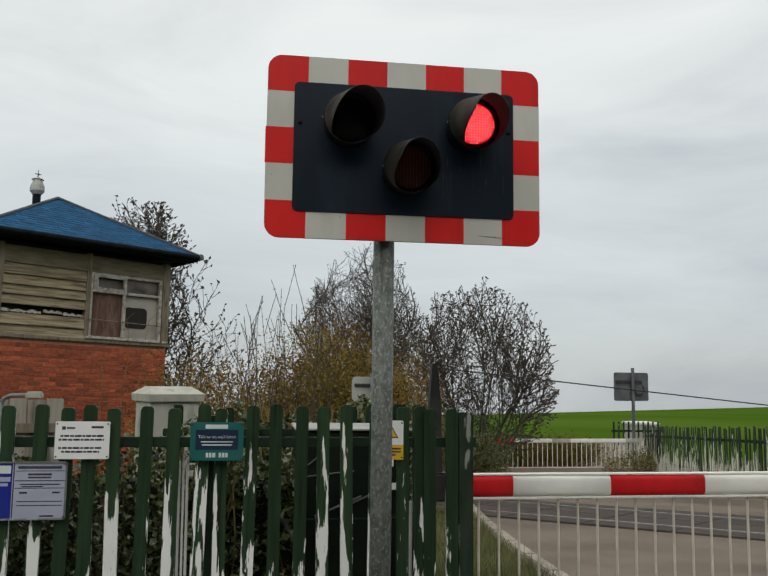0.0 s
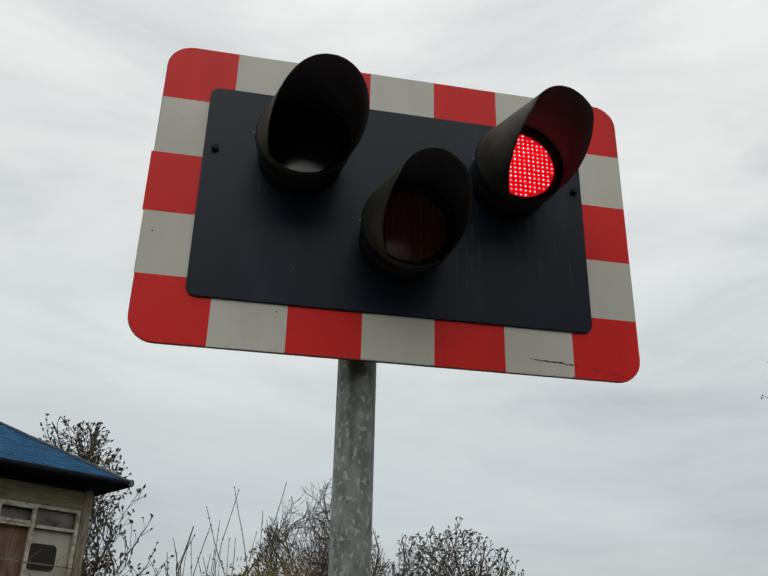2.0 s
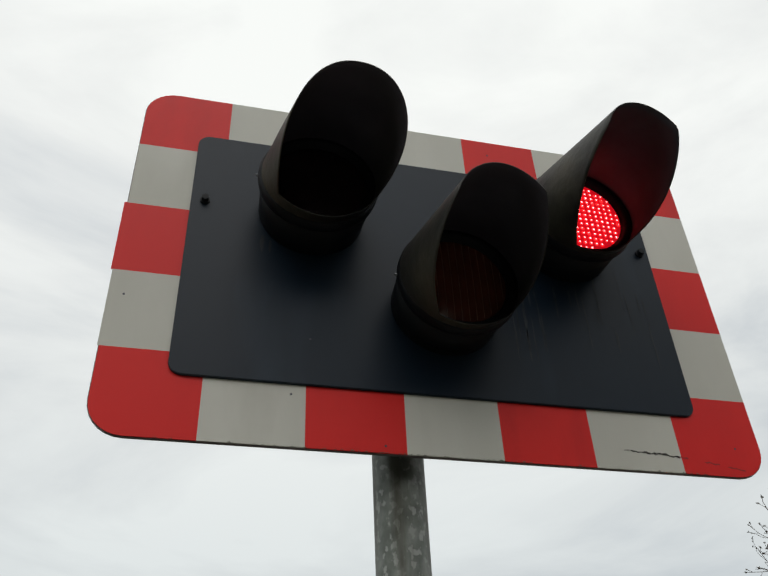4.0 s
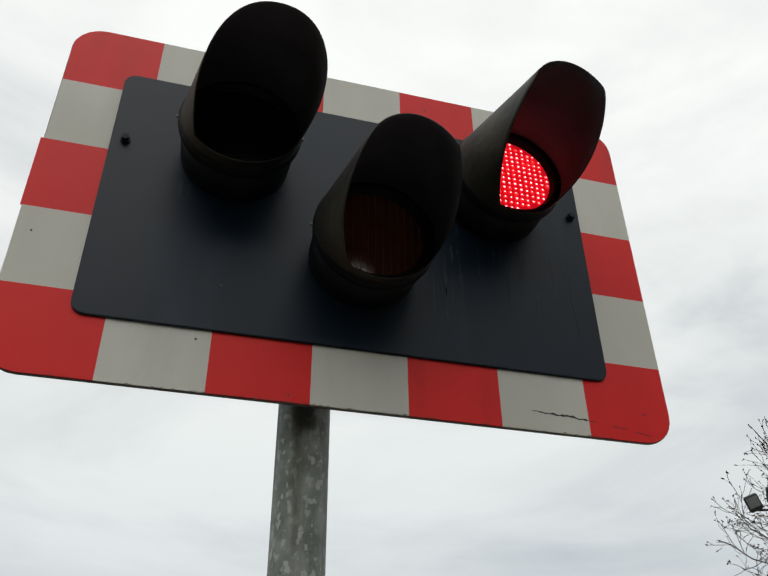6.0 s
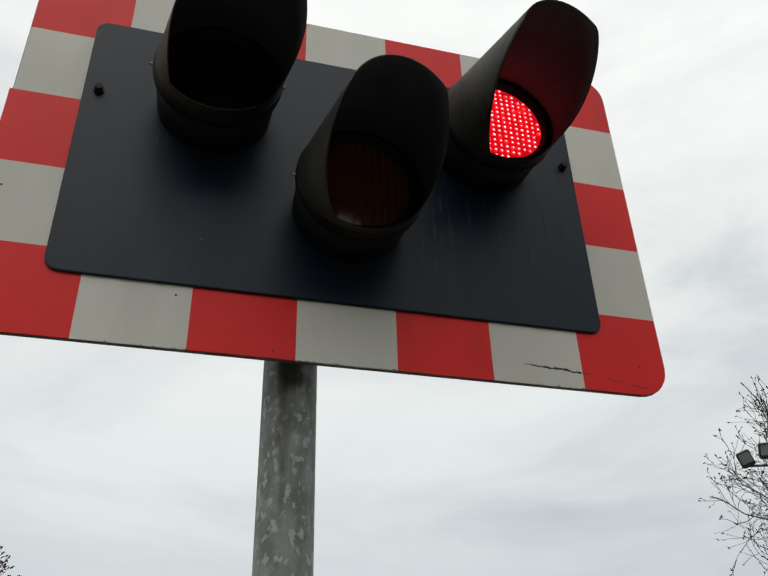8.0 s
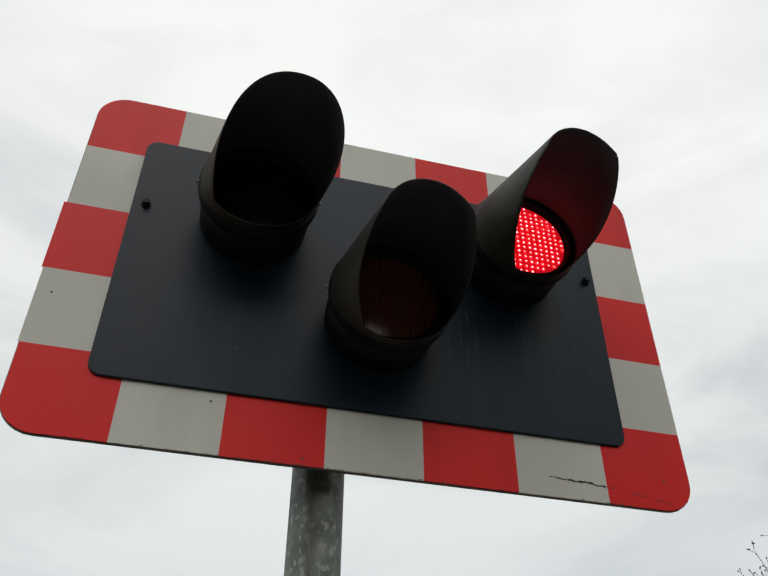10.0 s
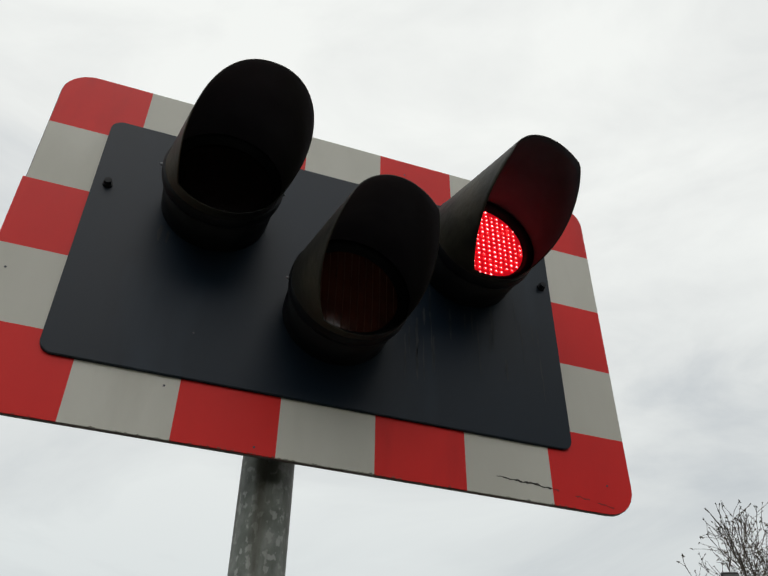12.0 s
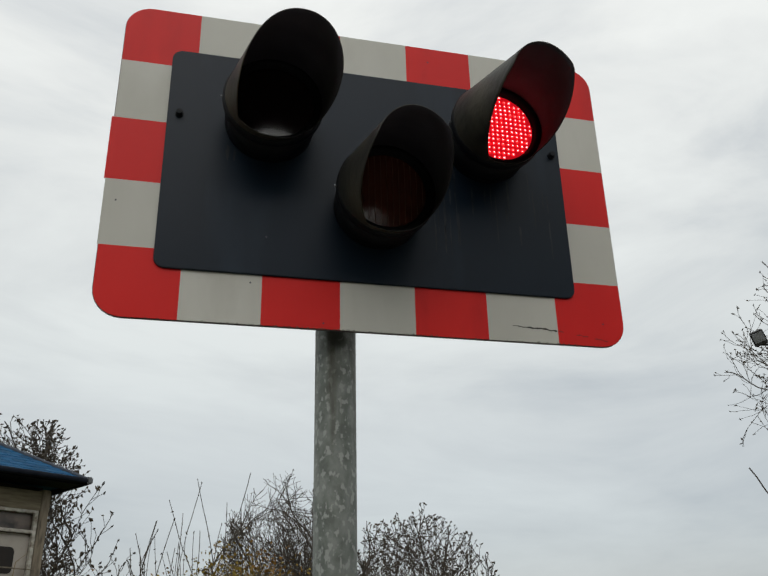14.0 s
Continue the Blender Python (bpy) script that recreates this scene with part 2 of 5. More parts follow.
M_BRICK = surface("red_brick", (0.235, 0.046, 0.019), (0.40, 0.092, 0.034), 22, 0.85, 0.6, c3=(0.12, 0.035, 0.02), scale3=9, lo3=0.52, hi3=0.72, vary=0.36)
M_MORTAR = surface("mortar", (0.36, 0.135, 0.080), (0.46, 0.20, 0.125), 20, 0.95, 0.5)
M_BOARD = surface("weathered_board", (0.19, 0.152, 0.092), (0.35, 0.29, 0.185), 5, 0.85, 0.5, c3=(0.065, 0.045, 0.026), scale3=4, lo3=0.52, hi3=0.68, stretch=(0.5, 0.5, 7), vary=0.18)
M_TIMBER = surface("bare_timber", (0.13, 0.105, 0.075), (0.22, 0.185, 0.135), 7, 0.85, 0.5, c3=(0.06, 0.05, 0.035), scale3=5, stretch=(3, 3, 0.5))
M_HEAD = surface("dark_head_board", (0.13, 0.108, 0.070), (0.21, 0.178, 0.118), 6, 0.85, 0.4, c3=(0.07, 0.056, 0.036), scale3=3, stretch=(0.6, 0.6, 5))
M_FRAME = surface("weathered_frame", (0.30, 0.28, 0.24), (0.46, 0.44, 0.39), 14, 0.85, 0.35, c3=(0.13, 0.10, 0.07), scale3=11, lo3=0.52, hi3=0.70)
M_INSIDE = surface("dusty_dark_pane", (0.075, 0.055, 0.042), (0.13, 0.10, 0.08), 4, 0.35, 0.0, c3=(0.018, 0.014, 0.012), scale3=3)
M_BLIND = surface("red_brown_blind", (0.085, 0.042, 0.028), (0.150, 0.078, 0.055), 5, 0.9, 0.2, c3=(0.21, 0.17, 0.14), scale3=4, lo3=0.55, hi3=0.8, stretch=(3, 3, 0.5))
M_PALE = surface("pale_inner_wall", (0.26, 0.23, 0.20), (0.36, 0.33, 0.29), 4, 0.8, 0.1)
# near-black colour that paints in the shade of insides and gaps
M_SHADED = surface("shaded_inside", (0.012, 0.010, 0.009), (0.02, 0.016, 0.014), 4, 0.9, 0.0)
M_SLATE = surface("blue_slate", (0.006, 0.050, 0.120), (0.012, 0.080, 0.170), 6, 0.75, 0.35, spec=0.10, c3=(0.04, 0.11, 0.17), scale3=5, lo3=0.6, hi3=0.75, vary=0.22)
M_RIDGE = surface("dark_ridge", (0.014, 0.022, 0.038), (0.03, 0.042, 0.062), 8, 0.6, 0.3)
M_GUTTER = surface("black_gutter", (0.005, 0.007, 0.012), (0.011, 0.013, 0.019), 8, 0.7, 0.15, spec=0.08)
M_PLANK = surface("grey_plank", (0.24, 0.22, 0.18), (0.36, 0.33, 0.28), 6, 0.9, 0.5, c3=(0.12, 0.11, 0.09), scale3=4, stretch=(3, 3, 0.4), vary=0.15)
M_BARK = surface("bark", (0.040, 0.034, 0.028), (0.075, 0.064, 0.052), 14, 0.95, 0.4)
M_TWIG = surface("twig", (0.042, 0.034, 0.027), (0.070, 0.057, 0.044), 10, 0.95, 0.0)
M_BUD = surface("bud", (0.030, 0.022, 0.014), (0.060, 0.045, 0.025), 3, 0.9, 0.0)
M_OLIVE = surface("olive_leaf", (0.115, 0.088, 0.017), (0.23, 0.170, 0.038), 2.5, 0.8, 0.0, spec=0.1, c3=(0.18, 0.095, 0.025), scale3=0.9, lo3=0.45, hi3=0.6)
M_BROWNSTEM = surface("brown_stem", (0.15, 0.10, 0.032), (0.27, 0.185, 0.065), 5, 0.9, 0.0)
M_IVY = surface("ivy_leaf", (0.014, 0.026, 0.005), (0.080, 0.105, 0.026), 14, 0.40, 0.0, c3=(0.26, 0.28, 0.15), scale3=34, lo3=0.56, hi3=0.63)
M_HEDGE = surface("hedge_leaf", (0.075, 0.075, 0.016), (0.14, 0.125, 0.030), 3, 0.8, 0.0, spec=0.1, c3=(0.17, 0.115, 0.035), scale3=1.2)
M_GRASSB = surface("grass_blade", (0.075, 0.085, 0.022), (0.15, 0.14, 0.05), 6, 0.8, 0.0)
M_GROUND = surface("verge", (0.050, 0.070, 0.016), (0.085, 0.098, 0.030), 1.2, 0.98, 0.4, spec=0.1, c3=(0.13, 0.10, 0.06), scale3=0.6)
M_FIELD = surface("green_field", (0.052, 0.100, 0.010), (0.072, 0.125, 0.016), 0.08, 0.98, 0.0, spec=0.0, c3=(0.042, 0.080, 0.010), scale3=0.02, stretch=(1, 0.3, 1), fine=3)
M_ROAD = surface("asphalt", (0.150, 0.118, 0.092), (0.195, 0.158, 0.126), 1.3, 0.95, 0.4, spec=0.15, c3=(0.105, 0.086, 0.070), scale3=0.45)
M_DECK = surface("dark_deck", (0.050, 0.040, 0.035), (0.078, 0.064, 0.055), 2.5, 0.85, 0.4, spec=0.2)
M_STEEL = surface("rail_steel", (0.22, 0.20, 0.19), (0.34, 0.31, 0.30), 8, 0.4, 0.1, metal=0.7)
M_KERB = surface("kerb", (0.24, 0.21, 0.16), (0.34, 0.30, 0.24), 7, 0.9, 0.4, vary=0.15)
M_PAVE = surface("footway", (0.12, 0.115, 0.108), (0.17, 0.16, 0.15), 2, 0.95, 0.4)
M_SIGNW = surface("sign_white", (0.80, 0.80, 0.78), (0.85, 0.85, 0.83), 3, 0.4, 0.0)
M_TEAL = surface("sign_teal", (0.010, 0.105, 0.100), (0.014, 0.125, 0.118), 3, 0.4, 0.0)
M_NAVY = surface("sign_navy", (0.006, 0.018, 0.050), (0.010, 0.024, 0.060), 3, 0.4, 0.0)
M_BLUE = surface("sign_blue", (0.010, 0.022, 0.24), (0.014, 0.030, 0.28), 3, 0.4, 0.0)
M_LILAC = surface("sign_pale_blue", (0.36, 0.38, 0.47), (0.42, 0.44, 0.53), 3, 0.4, 0.0)
M_INK = surface("ink", (0.03, 0.03, 0.05), (0.05, 0.05, 0.07), 3, 0.5, 0.0)
M_CRACK = surface("black_crack", (0.014, 0.012, 0.009), (0.030, 0.026, 0.020), 9, 0.8, 0.0)
M_CRACKRED = surface("cracked_red", (0.16, 0.006, 0.006), (0.24, 0.010, 0.008), 9, 0.6, 0.0)
M_YELLOW = surface("sign_yellow", (0.72, 0.43, 0.02), (0.78, 0.48, 0.03), 3, 0.4, 0.0)
M_PALEINK = surface("pale_ink", (0.6, 0.66, 0.62), (0.68, 0.72, 0.70), 3, 0.5, 0.0)
M_FARGREY = surface("sign_back", (0.075, 0.080, 0.086), (0.13, 0.137, 0.145), 2.5, 0.5, 0.1, metal=0.2)
M_PALEBACK = surface("pale_sign_back", (0.30, 0.30, 0.28), (0.38, 0.38, 0.35), 2.5, 0.6, 0.1)
M_GLASS = surface("lamp_glass", (0.16, 0.17, 0.18), (0.24, 0.25, 0.26), 3, 0.2, 0.0)


# ---- mesh helpers ----
def thing(name, loc, rz=0.0, label="", category="", group="", kind=""):
    ob = new(name)
    ob.empty_display_size = 0.1
    ob.matrix_basis = pose(*loc, 0, 0, rz)
    return tagged(ob, label, category, group, kind)


def part(name, bm, material, parent, label="", smooth=False):
    me = bpy.data.meshes.new(name)
    bmesh.ops.recalc_face_normals(bm, faces=bm.faces)
    bm.to_mesh(me)
    bm.free()
    return piece(name, me, material, parent, label, smooth)


def piece(name, me, material, parent, label="", smooth=False, m=None):
    if material and not me.materials:
        me.materials.append(material)
    if smooth:
        me.shade_smooth()
    ob = new(name, me)
    ob.parent = parent
    if m is not None:
        ob.matrix_basis = m
    return tagged(ob, label)


def raw(name, verts, faces, material, parent, label="", kind="", smooth=False):
    me = bpy.data.meshes.new(name)
    me.from_pydata(verts, [], faces)
    ob = piece(name, me, material, parent, label, smooth)
    return tagged(ob, kind=kind)


def box(bm, lo, hi, bevel=0.0, m=None):
    g = bmesh.ops.create_cube(bm, size=1.0)["verts"]
    s, c = [b - a for a, b in zip(lo, hi)], [(a + b) / 2 for a, b in zip(lo, hi)]
    bmesh.ops.transform(bm, verts=g, matrix=Matrix.Translation(c) @ Matrix.Diagonal((*s, 1)))
    if bevel:
        es = list({e for v in g for e in v.link_edges})
        r = bmesh.ops.bevel(bm, geom=es, offset=bevel, segments=2, affect="EDGES")
        g = list({v for f in r["faces"] for v in f.verts} | {v for v in g if v.is_valid})
    if m is not None:
        bmesh.ops.transform(bm, verts=g, matrix=m)
    return bm


def tube(bm, p0, p1, r0, r1=None, n=16, cap=True):
    p0, p1, r1 = Vector(p0), Vector(p1), r0 if r1 is None else r1
    q = (p1 - p0).to_track_quat("Z", "Y").to_matrix().to_4x4()
    bmesh.ops.create_cone(bm, cap_ends=cap, segments=n, radius1=r0, radius2=r1, depth=(p1 - p0).length, matrix=Matrix.Translation((p0 + p1) / 2) @ q)
    return bm


def rounded_plate(x0, x1, z0, z1, y0, y1, r, corners=(1, 1, 1, 1), n=7):
    """A plate in x and z with rounded corners (lower left, lower right, upper right, upper left)."""
    pts = []
    for (cx, cz, a0), on in zip(((x0 + r, z0 + r, 180), (x1 - r, z0 + r, 270), (x1 - r, z1 - r, 0), (x0 + r, z1 - r, 90)), corners):
        if on:
            pts += [(cx + r * math.cos(radians(a0 + 90 * i / n)), cz + r * math.sin(radians(a0 + 90 * i / n))) for i in range(n + 1)]
        else:
            pts.append((x0 if cx < (x0 + x1) / 2 else x1, z0 if cz < (z0 + z1) / 2 else z1))
    bm = bmesh.new()
    f = bm.faces.new([bm.verts.new((x, y0, z)) for x, z in pts])
    e = bmesh.ops.extrude_face_region(bm, geom=[f])["geom"]
    bmesh.ops.translate(bm, vec=(0, y1 - y0, 0), verts=[v for v in e if isinstance(v, bmesh.types.BMVert)])
    return bm


def B(*a, **k):
    return box(bmesh.new(), *a, **k)


def Tb(*a, **k):
    return tube(bmesh.new(), *a, **k)


# ---- ground ----
def gz(x, y):
    """Height of the ground: level by the camera, falling to the railway, then the long field."""
    if y < 0.5:
        return 0.0
    if y < 26:
        return -0.057 * (y - 0.5)
    if y < 150:
        return -1.4535 - 3.32 * (y - 26) / 124
    return -4.7735 - 0.0495 * (y - 150) - 0.00002 * (y - 150) ** 2


def cross(x, y):
    """The far field climbs gently towards one side."""
    far = min(1.0, max(0.0, (y - 26) / 90))
    return 0.030 * (min(max(x, -0.2 * y), 1.1 * y) - 0.36 * y) * far


def sheet(name, xs, ys, lift, material, label, category, f=None):
    f = f or (lambda u, y: u)
    verts = [(f(u, y), y, gz(0, y) + lift + cross(f(u, y), y)) for y in ys for u in xs]
    n = len(xs)
    faces = [(i * n + j, i * n + j + 1, (i + 1) * n + j + 1, (i + 1) * n + j) for i in range(len(ys) - 1) for j in range(n - 1)]
    me = bpy.data.meshes.new(name)
    me.from_pydata(verts, [], faces)
    me.materials.append(material)
    return tagged(new(name, me), label, category, kind="structure")


sheet("ground", [-900, -200, -60, -20, -8, -3, 0, 3, 8, 20, 60, 200, 900], [-300, -60, -20, -8, -3, 0, 0.5, 2, 5, 10, 16, 22, 25.9], 0.0, M_GROUND,
      "rough grass and bare earth beside the road and railway", "ground")
sheet("field", [-900, -300, -100, -60, -30, 0, 15, 30, 45, 60, 80, 100, 130, 180, 300, 900], [25.9, 26, 40, 70, 100, 130, 150, 170, 220, 300, 450, 700, 1200], 0.0, M_FIELD,
      "long smooth green crop field up to the skyline", "field")


def road_left(y):
    return 1.75 + 0.048 * y + 0.0068 * max(y, 0) ** 2


sheet("road", [0, 0.25, 0.5, 0.75, 1.0], [-20, -8, -3, 0, 1, 2, 4, 6, 8, 10, 13, 16, 20, 26, 40], 0.012, M_ROAD,
      "worn grey brown asphalt road over the railway crossing", "road", f=lambda u, y: road_left(y) + 5.4 * u)
sheet("footway", [0, 0.5, 1], [-20, -8, -3, -1, 0.0, 0.46], 0.045, M_PAVE, "grey asphalt footway between fence and kerb", "pavement", f=lambda u, y: -3.0 + u * (road_left(y) + 2.875))

# kerb stones along the verge
kerb = thing("kerb", (0, 0, 0), label="row of pale worn kerb stones between verge and road", category="kerb", kind="structure")
kerb_me = bpy.data.meshes.new("kerb_stone")
_b = B((-0.065, -0.44, -0.10), (0.065, 0.44, 0.07), 0.012)
_b.to_mesh(kerb_me); _b.free()
for i in range(-14, 20):
    y = 1.2 + 0.9 * i
    dx = road_left(y + 0.45) - road_left(y - 0.45)
    piece("kerb_stone", kerb_me, M_KERB, kerb, m=pose(road_left(y) - 0.06, y, gz(0, y), -3.26 if y > 0.5 else 0, 0, -math.degrees(math.atan2(dx, 0.9))))

# railway deck over the road
TRK = -48.6
deck = thing("crossing_deck", (4.51, 7.75, gz(0, 7.75)), TRK, "dark rubber deck panels and two rails across the road", "level crossing", kind="structure")
for k, (a, b) in enumerate([(-1.25, -0.80), (-0.66, 0.0), (0.0, 0.66), (0.80, 1.25)]):
    for j in range(8):
        bmp = B((-3.6 + 1.2 * j + 0.008, a + 0.006, -0.05), (-2.4 + 1.2 * j - 0.008, b - 0.006, 0.035), 0.008)
        bmesh.ops.transform(bmp, verts=bmp.verts, matrix=pose(0, 0, 0, -2.16, -2.43, 0))
        part("deck_panel", bmp, M_DECK, deck)
for y in (-0.73, 0.73):
    bmp = B((-5.0, y - 0.036, -0.08), (7.0, y + 0.036, 0.040), 0.008)
    bmesh.ops.transform(bmp, verts=bmp.verts, matrix=pose(0, 0, 0, -2.16, -2.43, 0))
    part("rail", bmp, M_STEEL, deck, "polished steel rail")


# ---- the level crossing signal ----
PX, PY = -0.077, 0.085
X0, X1, Z0, Z1 = -0.5985, 0.6035, 2.094, 2.888
CW, CH = (X1 - X0) / 7, (Z1 - Z0) / 5
signal = thing("crossing_signal", (0, 0, 0), label="level crossing signal with red and white border, one lamp lit", category="traffic signal")
pole = part("pole", Tb((PX, PY, -0.05), (PX, PY, 2.74), 0.0455, n=40), M_POLE, signal, "mottled galvanised steel pole", smooth=False)
for p in pole.data.polygons:
    p.use_smooth = len(p.vertices) == 4
part("pole_cap", Tb((PX, PY, 2.74), (PX, PY, 2.755), 0.048, 0.040, n=32), M_GALV, signal)
part("pole_foot", Tb((PX, PY, -0.02), (PX, PY, 0.05), 0.09, 0.06, n=32), M_PAVE, signal)
for z in (2.24, 2.66):
    part("clamp", B((PX - 0.075, 0.016, z - 0.025), (PX + 0.075, PY + 0.06, z + 0.025), 0.008), M_GALV, signal)
    part("channel", B((X0 + 0.12, 0.006, z - 0.02), (X1 - 0.12, 0.030, z + 0.02), 0.004), M_GALV, signal)
plate = part("backing_board", rounded_plate(X0 - 0.0015, X1 + 0.0015, Z0 - 0.0015, Z1 + 0.0015, 0.006, 0.0005, 0.062), M_ALU, signal)
for j in range(5):
    for i in range(7):
        if 0 < i < 6 and 0 < j < 4:
            continue
        red = (i + j) % 2 == 0
        cor = (i == 0 and j == 0, i == 6 and j == 0, i == 6 and j == 4, i == 0 and j == 4)
        # the sheeting stands a little over the edge halfway up
        bulge = {1: 0.003, 2: 0.006}.get(j, 0.0) if i == 0 else 0.0
        bmp = rounded_plate(X0 + CW * i - bulge, X0 + CW * (i + 1), Z0 + CH * j, Z0 + CH * (j + 1), 0.0004, -0.0012, 0.060, cor)
        part("red_square" if red else "white_square", bmp, M_RED if red else M_GREY, plate)
P0, P1, Q0, Q1 = -0.4855, 0.4845, 2.208, 2.773
panel = rounded_plate(P0, P1, Q0, Q1, -0.0012, -0.0065, 0.024)
bmesh.ops.bevel(panel, geom=[e for e in panel.edges if all(abs(v.co.y + 0.0065) < 1e-5 for v in e.verts)], offset=0.0015, segments=2, affect="EDGES")
panel = part("black_panel", panel, M_PANEL, signal, "matt black backing panel with faint streaks")
for x, z in ((-0.459, 2.595), (0.463, 2.600), (-0.30, 2.235), (0.30, 2.235)):
    s = bmesh.new()
    tube(s, (x, -0.006, z), (x, -0.010, z), 0.0095, n=18)
    tube(s, (x, -0.010, z), (x, -0.019, z), 0.0072, n=6)
    if z > 2.5:
        part("screw", s, M_SCREW, panel)
    else:
        s.free()
# long hairline crack in the sheeting by the lower corner
rnd = random.Random(5)
for over_red in (False, True):
    cr = bmesh.new()
    last = None
    for i in range(64):
        u = i / 63
        p = (0.320 + 0.262 * u, -0.0016, 2.131 - 0.004 * u - 0.026 * u * u + rnd.uniform(-0.0016, 0.0016))
        # in the red corner the crack breaks up into short dashes
        gap = over_red and math.sin(31 * u) + 0.6 * math.sin(73 * u) < -0.1
        if last and (u > 0.42) == over_red and not gap:
            r = (0.0009 if over_red else 0.0003 + 0.0013 * min(1, 5 * u)) * rnd.uniform(0.5, 1.6)
            box(cr, (-0.5, -0.3, -r), (0.5, 0.0001, r), 0.0, Matrix.Translation(((p[0] + last[0]) / 2, -0.0012, (p[2] + last[2]) / 2)) @ Matrix.Rotation(-math.atan2(p[2] - last[2], p[0] - last[0]), 4, "Y") @ Matrix.Diagonal((0.0046, 0.001, 1, 1)))
        last = p
    tagged(part("crack", cr, M_CRACKRED if over_red else M_CRACK, plate, "thin dark crack in the sheeting"), kind="stuff")
for x, z in ((0.147, 2.845), (-0.575, 2.36), (-0.28, 2.19), (0.55, 2.15), (-0.25, 2.300), (-0.12, 2.107)):
    part("dirt_speck", Tb((x, -0.0012 if not (P0 < x < P1 and Q0 < z < Q1) else -0.0065, z), (x, -0.0020 if not (P0 < x < P1 and Q0 < z < Q1) else -0.0075, z), 0.0022, n=6), M_INK, plate)


rnd = random.Random(77)
dl = bmesh.new()
for _ in range(120):
    x = rnd.choice((rnd.uniform(X0 + 0.1, X1 - 0.1), rnd.gauss(PX, 0.09)))
    h = 0.0006 + 0.0022 * rnd.random() ** 2
    a = [dl.verts.new((x + dx, -0.0015, Z0 + dz)) for dx, dz in ((-rnd.uniform(0.001, 0.005), 0.0004), (rnd.uniform(0.001, 0.005), 0.0004), (rnd.uniform(0, 0.002), h), (-rnd.uniform(0, 0.002), h * rnd.uniform(0.4, 1)))]
    dl.faces.new(a)
tagged(part("edge_dirt", dl, M_DIRT, plate, "dark green dirt along the lower edge"), kind="stuff")


def signal_lamp(cx, cz, lit, ribbed, base, aside, droop, widen, pinch, twist, long, short, flat, low, bend):
    """One lamp: body, ring, recessed lens with its dots or ribs, and the long hood, which droops, turns aside and is pinched in."""
    R, D = 0.1075, 0.105
    aim = Matrix.Translation((cx, 0, cz))

    def put(bm):
        bmesh.ops.transform(bm, verts=bm.verts, matrix=aim)
        return bm

    lamp = part("lamp_body", put(Tb((0, 0.02, 0), (0, -D + 0.012, 0), R - 0.006, R + 0.001, n=48)), M_RING, signal, "black lamp housing", smooth=False)
    for p in lamp.data.polygons:
        p.use_smooth = len(p.vertices) == 4
    # ring with a thin lip, stepping in to the recessed lens
    n = 72
    RL = 0.091
    prof = [(R - 0.002, -D + 0.022), (R + 0.005, -D + 0.019), (R + 0.0065, -D + 0.012), (R + 0.0065, -D - 0.001), (R + 0.004, -D - 0.005), (R - 0.010, -D - 0.005), (R - 0.012, -D + 0.004), (RL - 0.001, -D + 0.010)]
    vs = [(r * math.sin(2 * math.pi * i / n), y, r * math.cos(2 * math.pi * i / n)) for i in range(n) for r, y in prof]
    k = len(prof)
    fs = [(i * k + j, i * k + j + 1, ((i + 1) % n) * k + j + 1, ((i + 1) % n) * k + j) for i in range(n) for j in range(k - 1)]
    raw("ring", [aim @ Vector(v) for v in vs], fs, M_RING, lamp, smooth=True)
    # hood: full length over the top, the sides cut back to a short lip below
    verts, faces, m = [], [], 14
    for side, rr in ((0, base), (1, base - 0.0022)):
        for i in range(n):
            a = 2 * math.pi * i / n
            turn = abs((a - twist + math.pi) % (2 * math.pi) - math.pi)
            u = min(1.0, max(0.0, (turn - flat) / (low - flat)))
            ln = short + (long - short) * (1 - u ** bend)
            for j in range(m + 1):
                off = ln * j / m
                rad = rr + widen * off
                verts.append((rad * (1 - pinch * off) * math.sin(a) + aside * off, -D - 0.004 - off, rad * math.cos(a) - droop * off))
    half = n * (m + 1)
    outer, inner, rim = [], [], []
    for i in range(n):
        i2 = (i + 1) % n
        for j in range(m):
            q = (i * (m + 1) + j, i * (m + 1) + j + 1, i2 * (m + 1) + j + 1, i2 * (m + 1) + j)
            outer.append(q)
            inner.append(tuple(half + v for v in reversed(q)))
        rim.append((i * (m + 1) + m, half + i * (m + 1) + m, half + i2 * (m + 1) + m, i2 * (m + 1) + m))
    hood = raw("hood", [aim @ Vector(v) for v in verts], outer + inner + rim, M_HOOD, lamp, "long black weathered hood cut back below", smooth=True)
    hood.data.materials.append(M_HOODIN)
    hood.data.polygons.foreach_set("material_index", [0] * len(outer) + [1] * len(inner) + [0] * len(rim))
    # lens, a shallow dome
    lv, lf, rings = [], [], 6

    def face_y(x, z):
        return -D + 0.008 - 0.003 * (1 - (x * x + z * z) / RL ** 2)

    lv.append((0, face_y(0, 0), 0))
    for q in range(1, rings + 1):
        for i in range(40):
            r = RL * q / rings
            x, z = r * math.sin(2 * math.pi * i / 40), r * math.cos(2 * math.pi * i / 40)
            lv.append((x, face_y(x, z), z))
    lf += [(0, 1 + i, 1 + (i + 1) % 40) for i in range(40)]
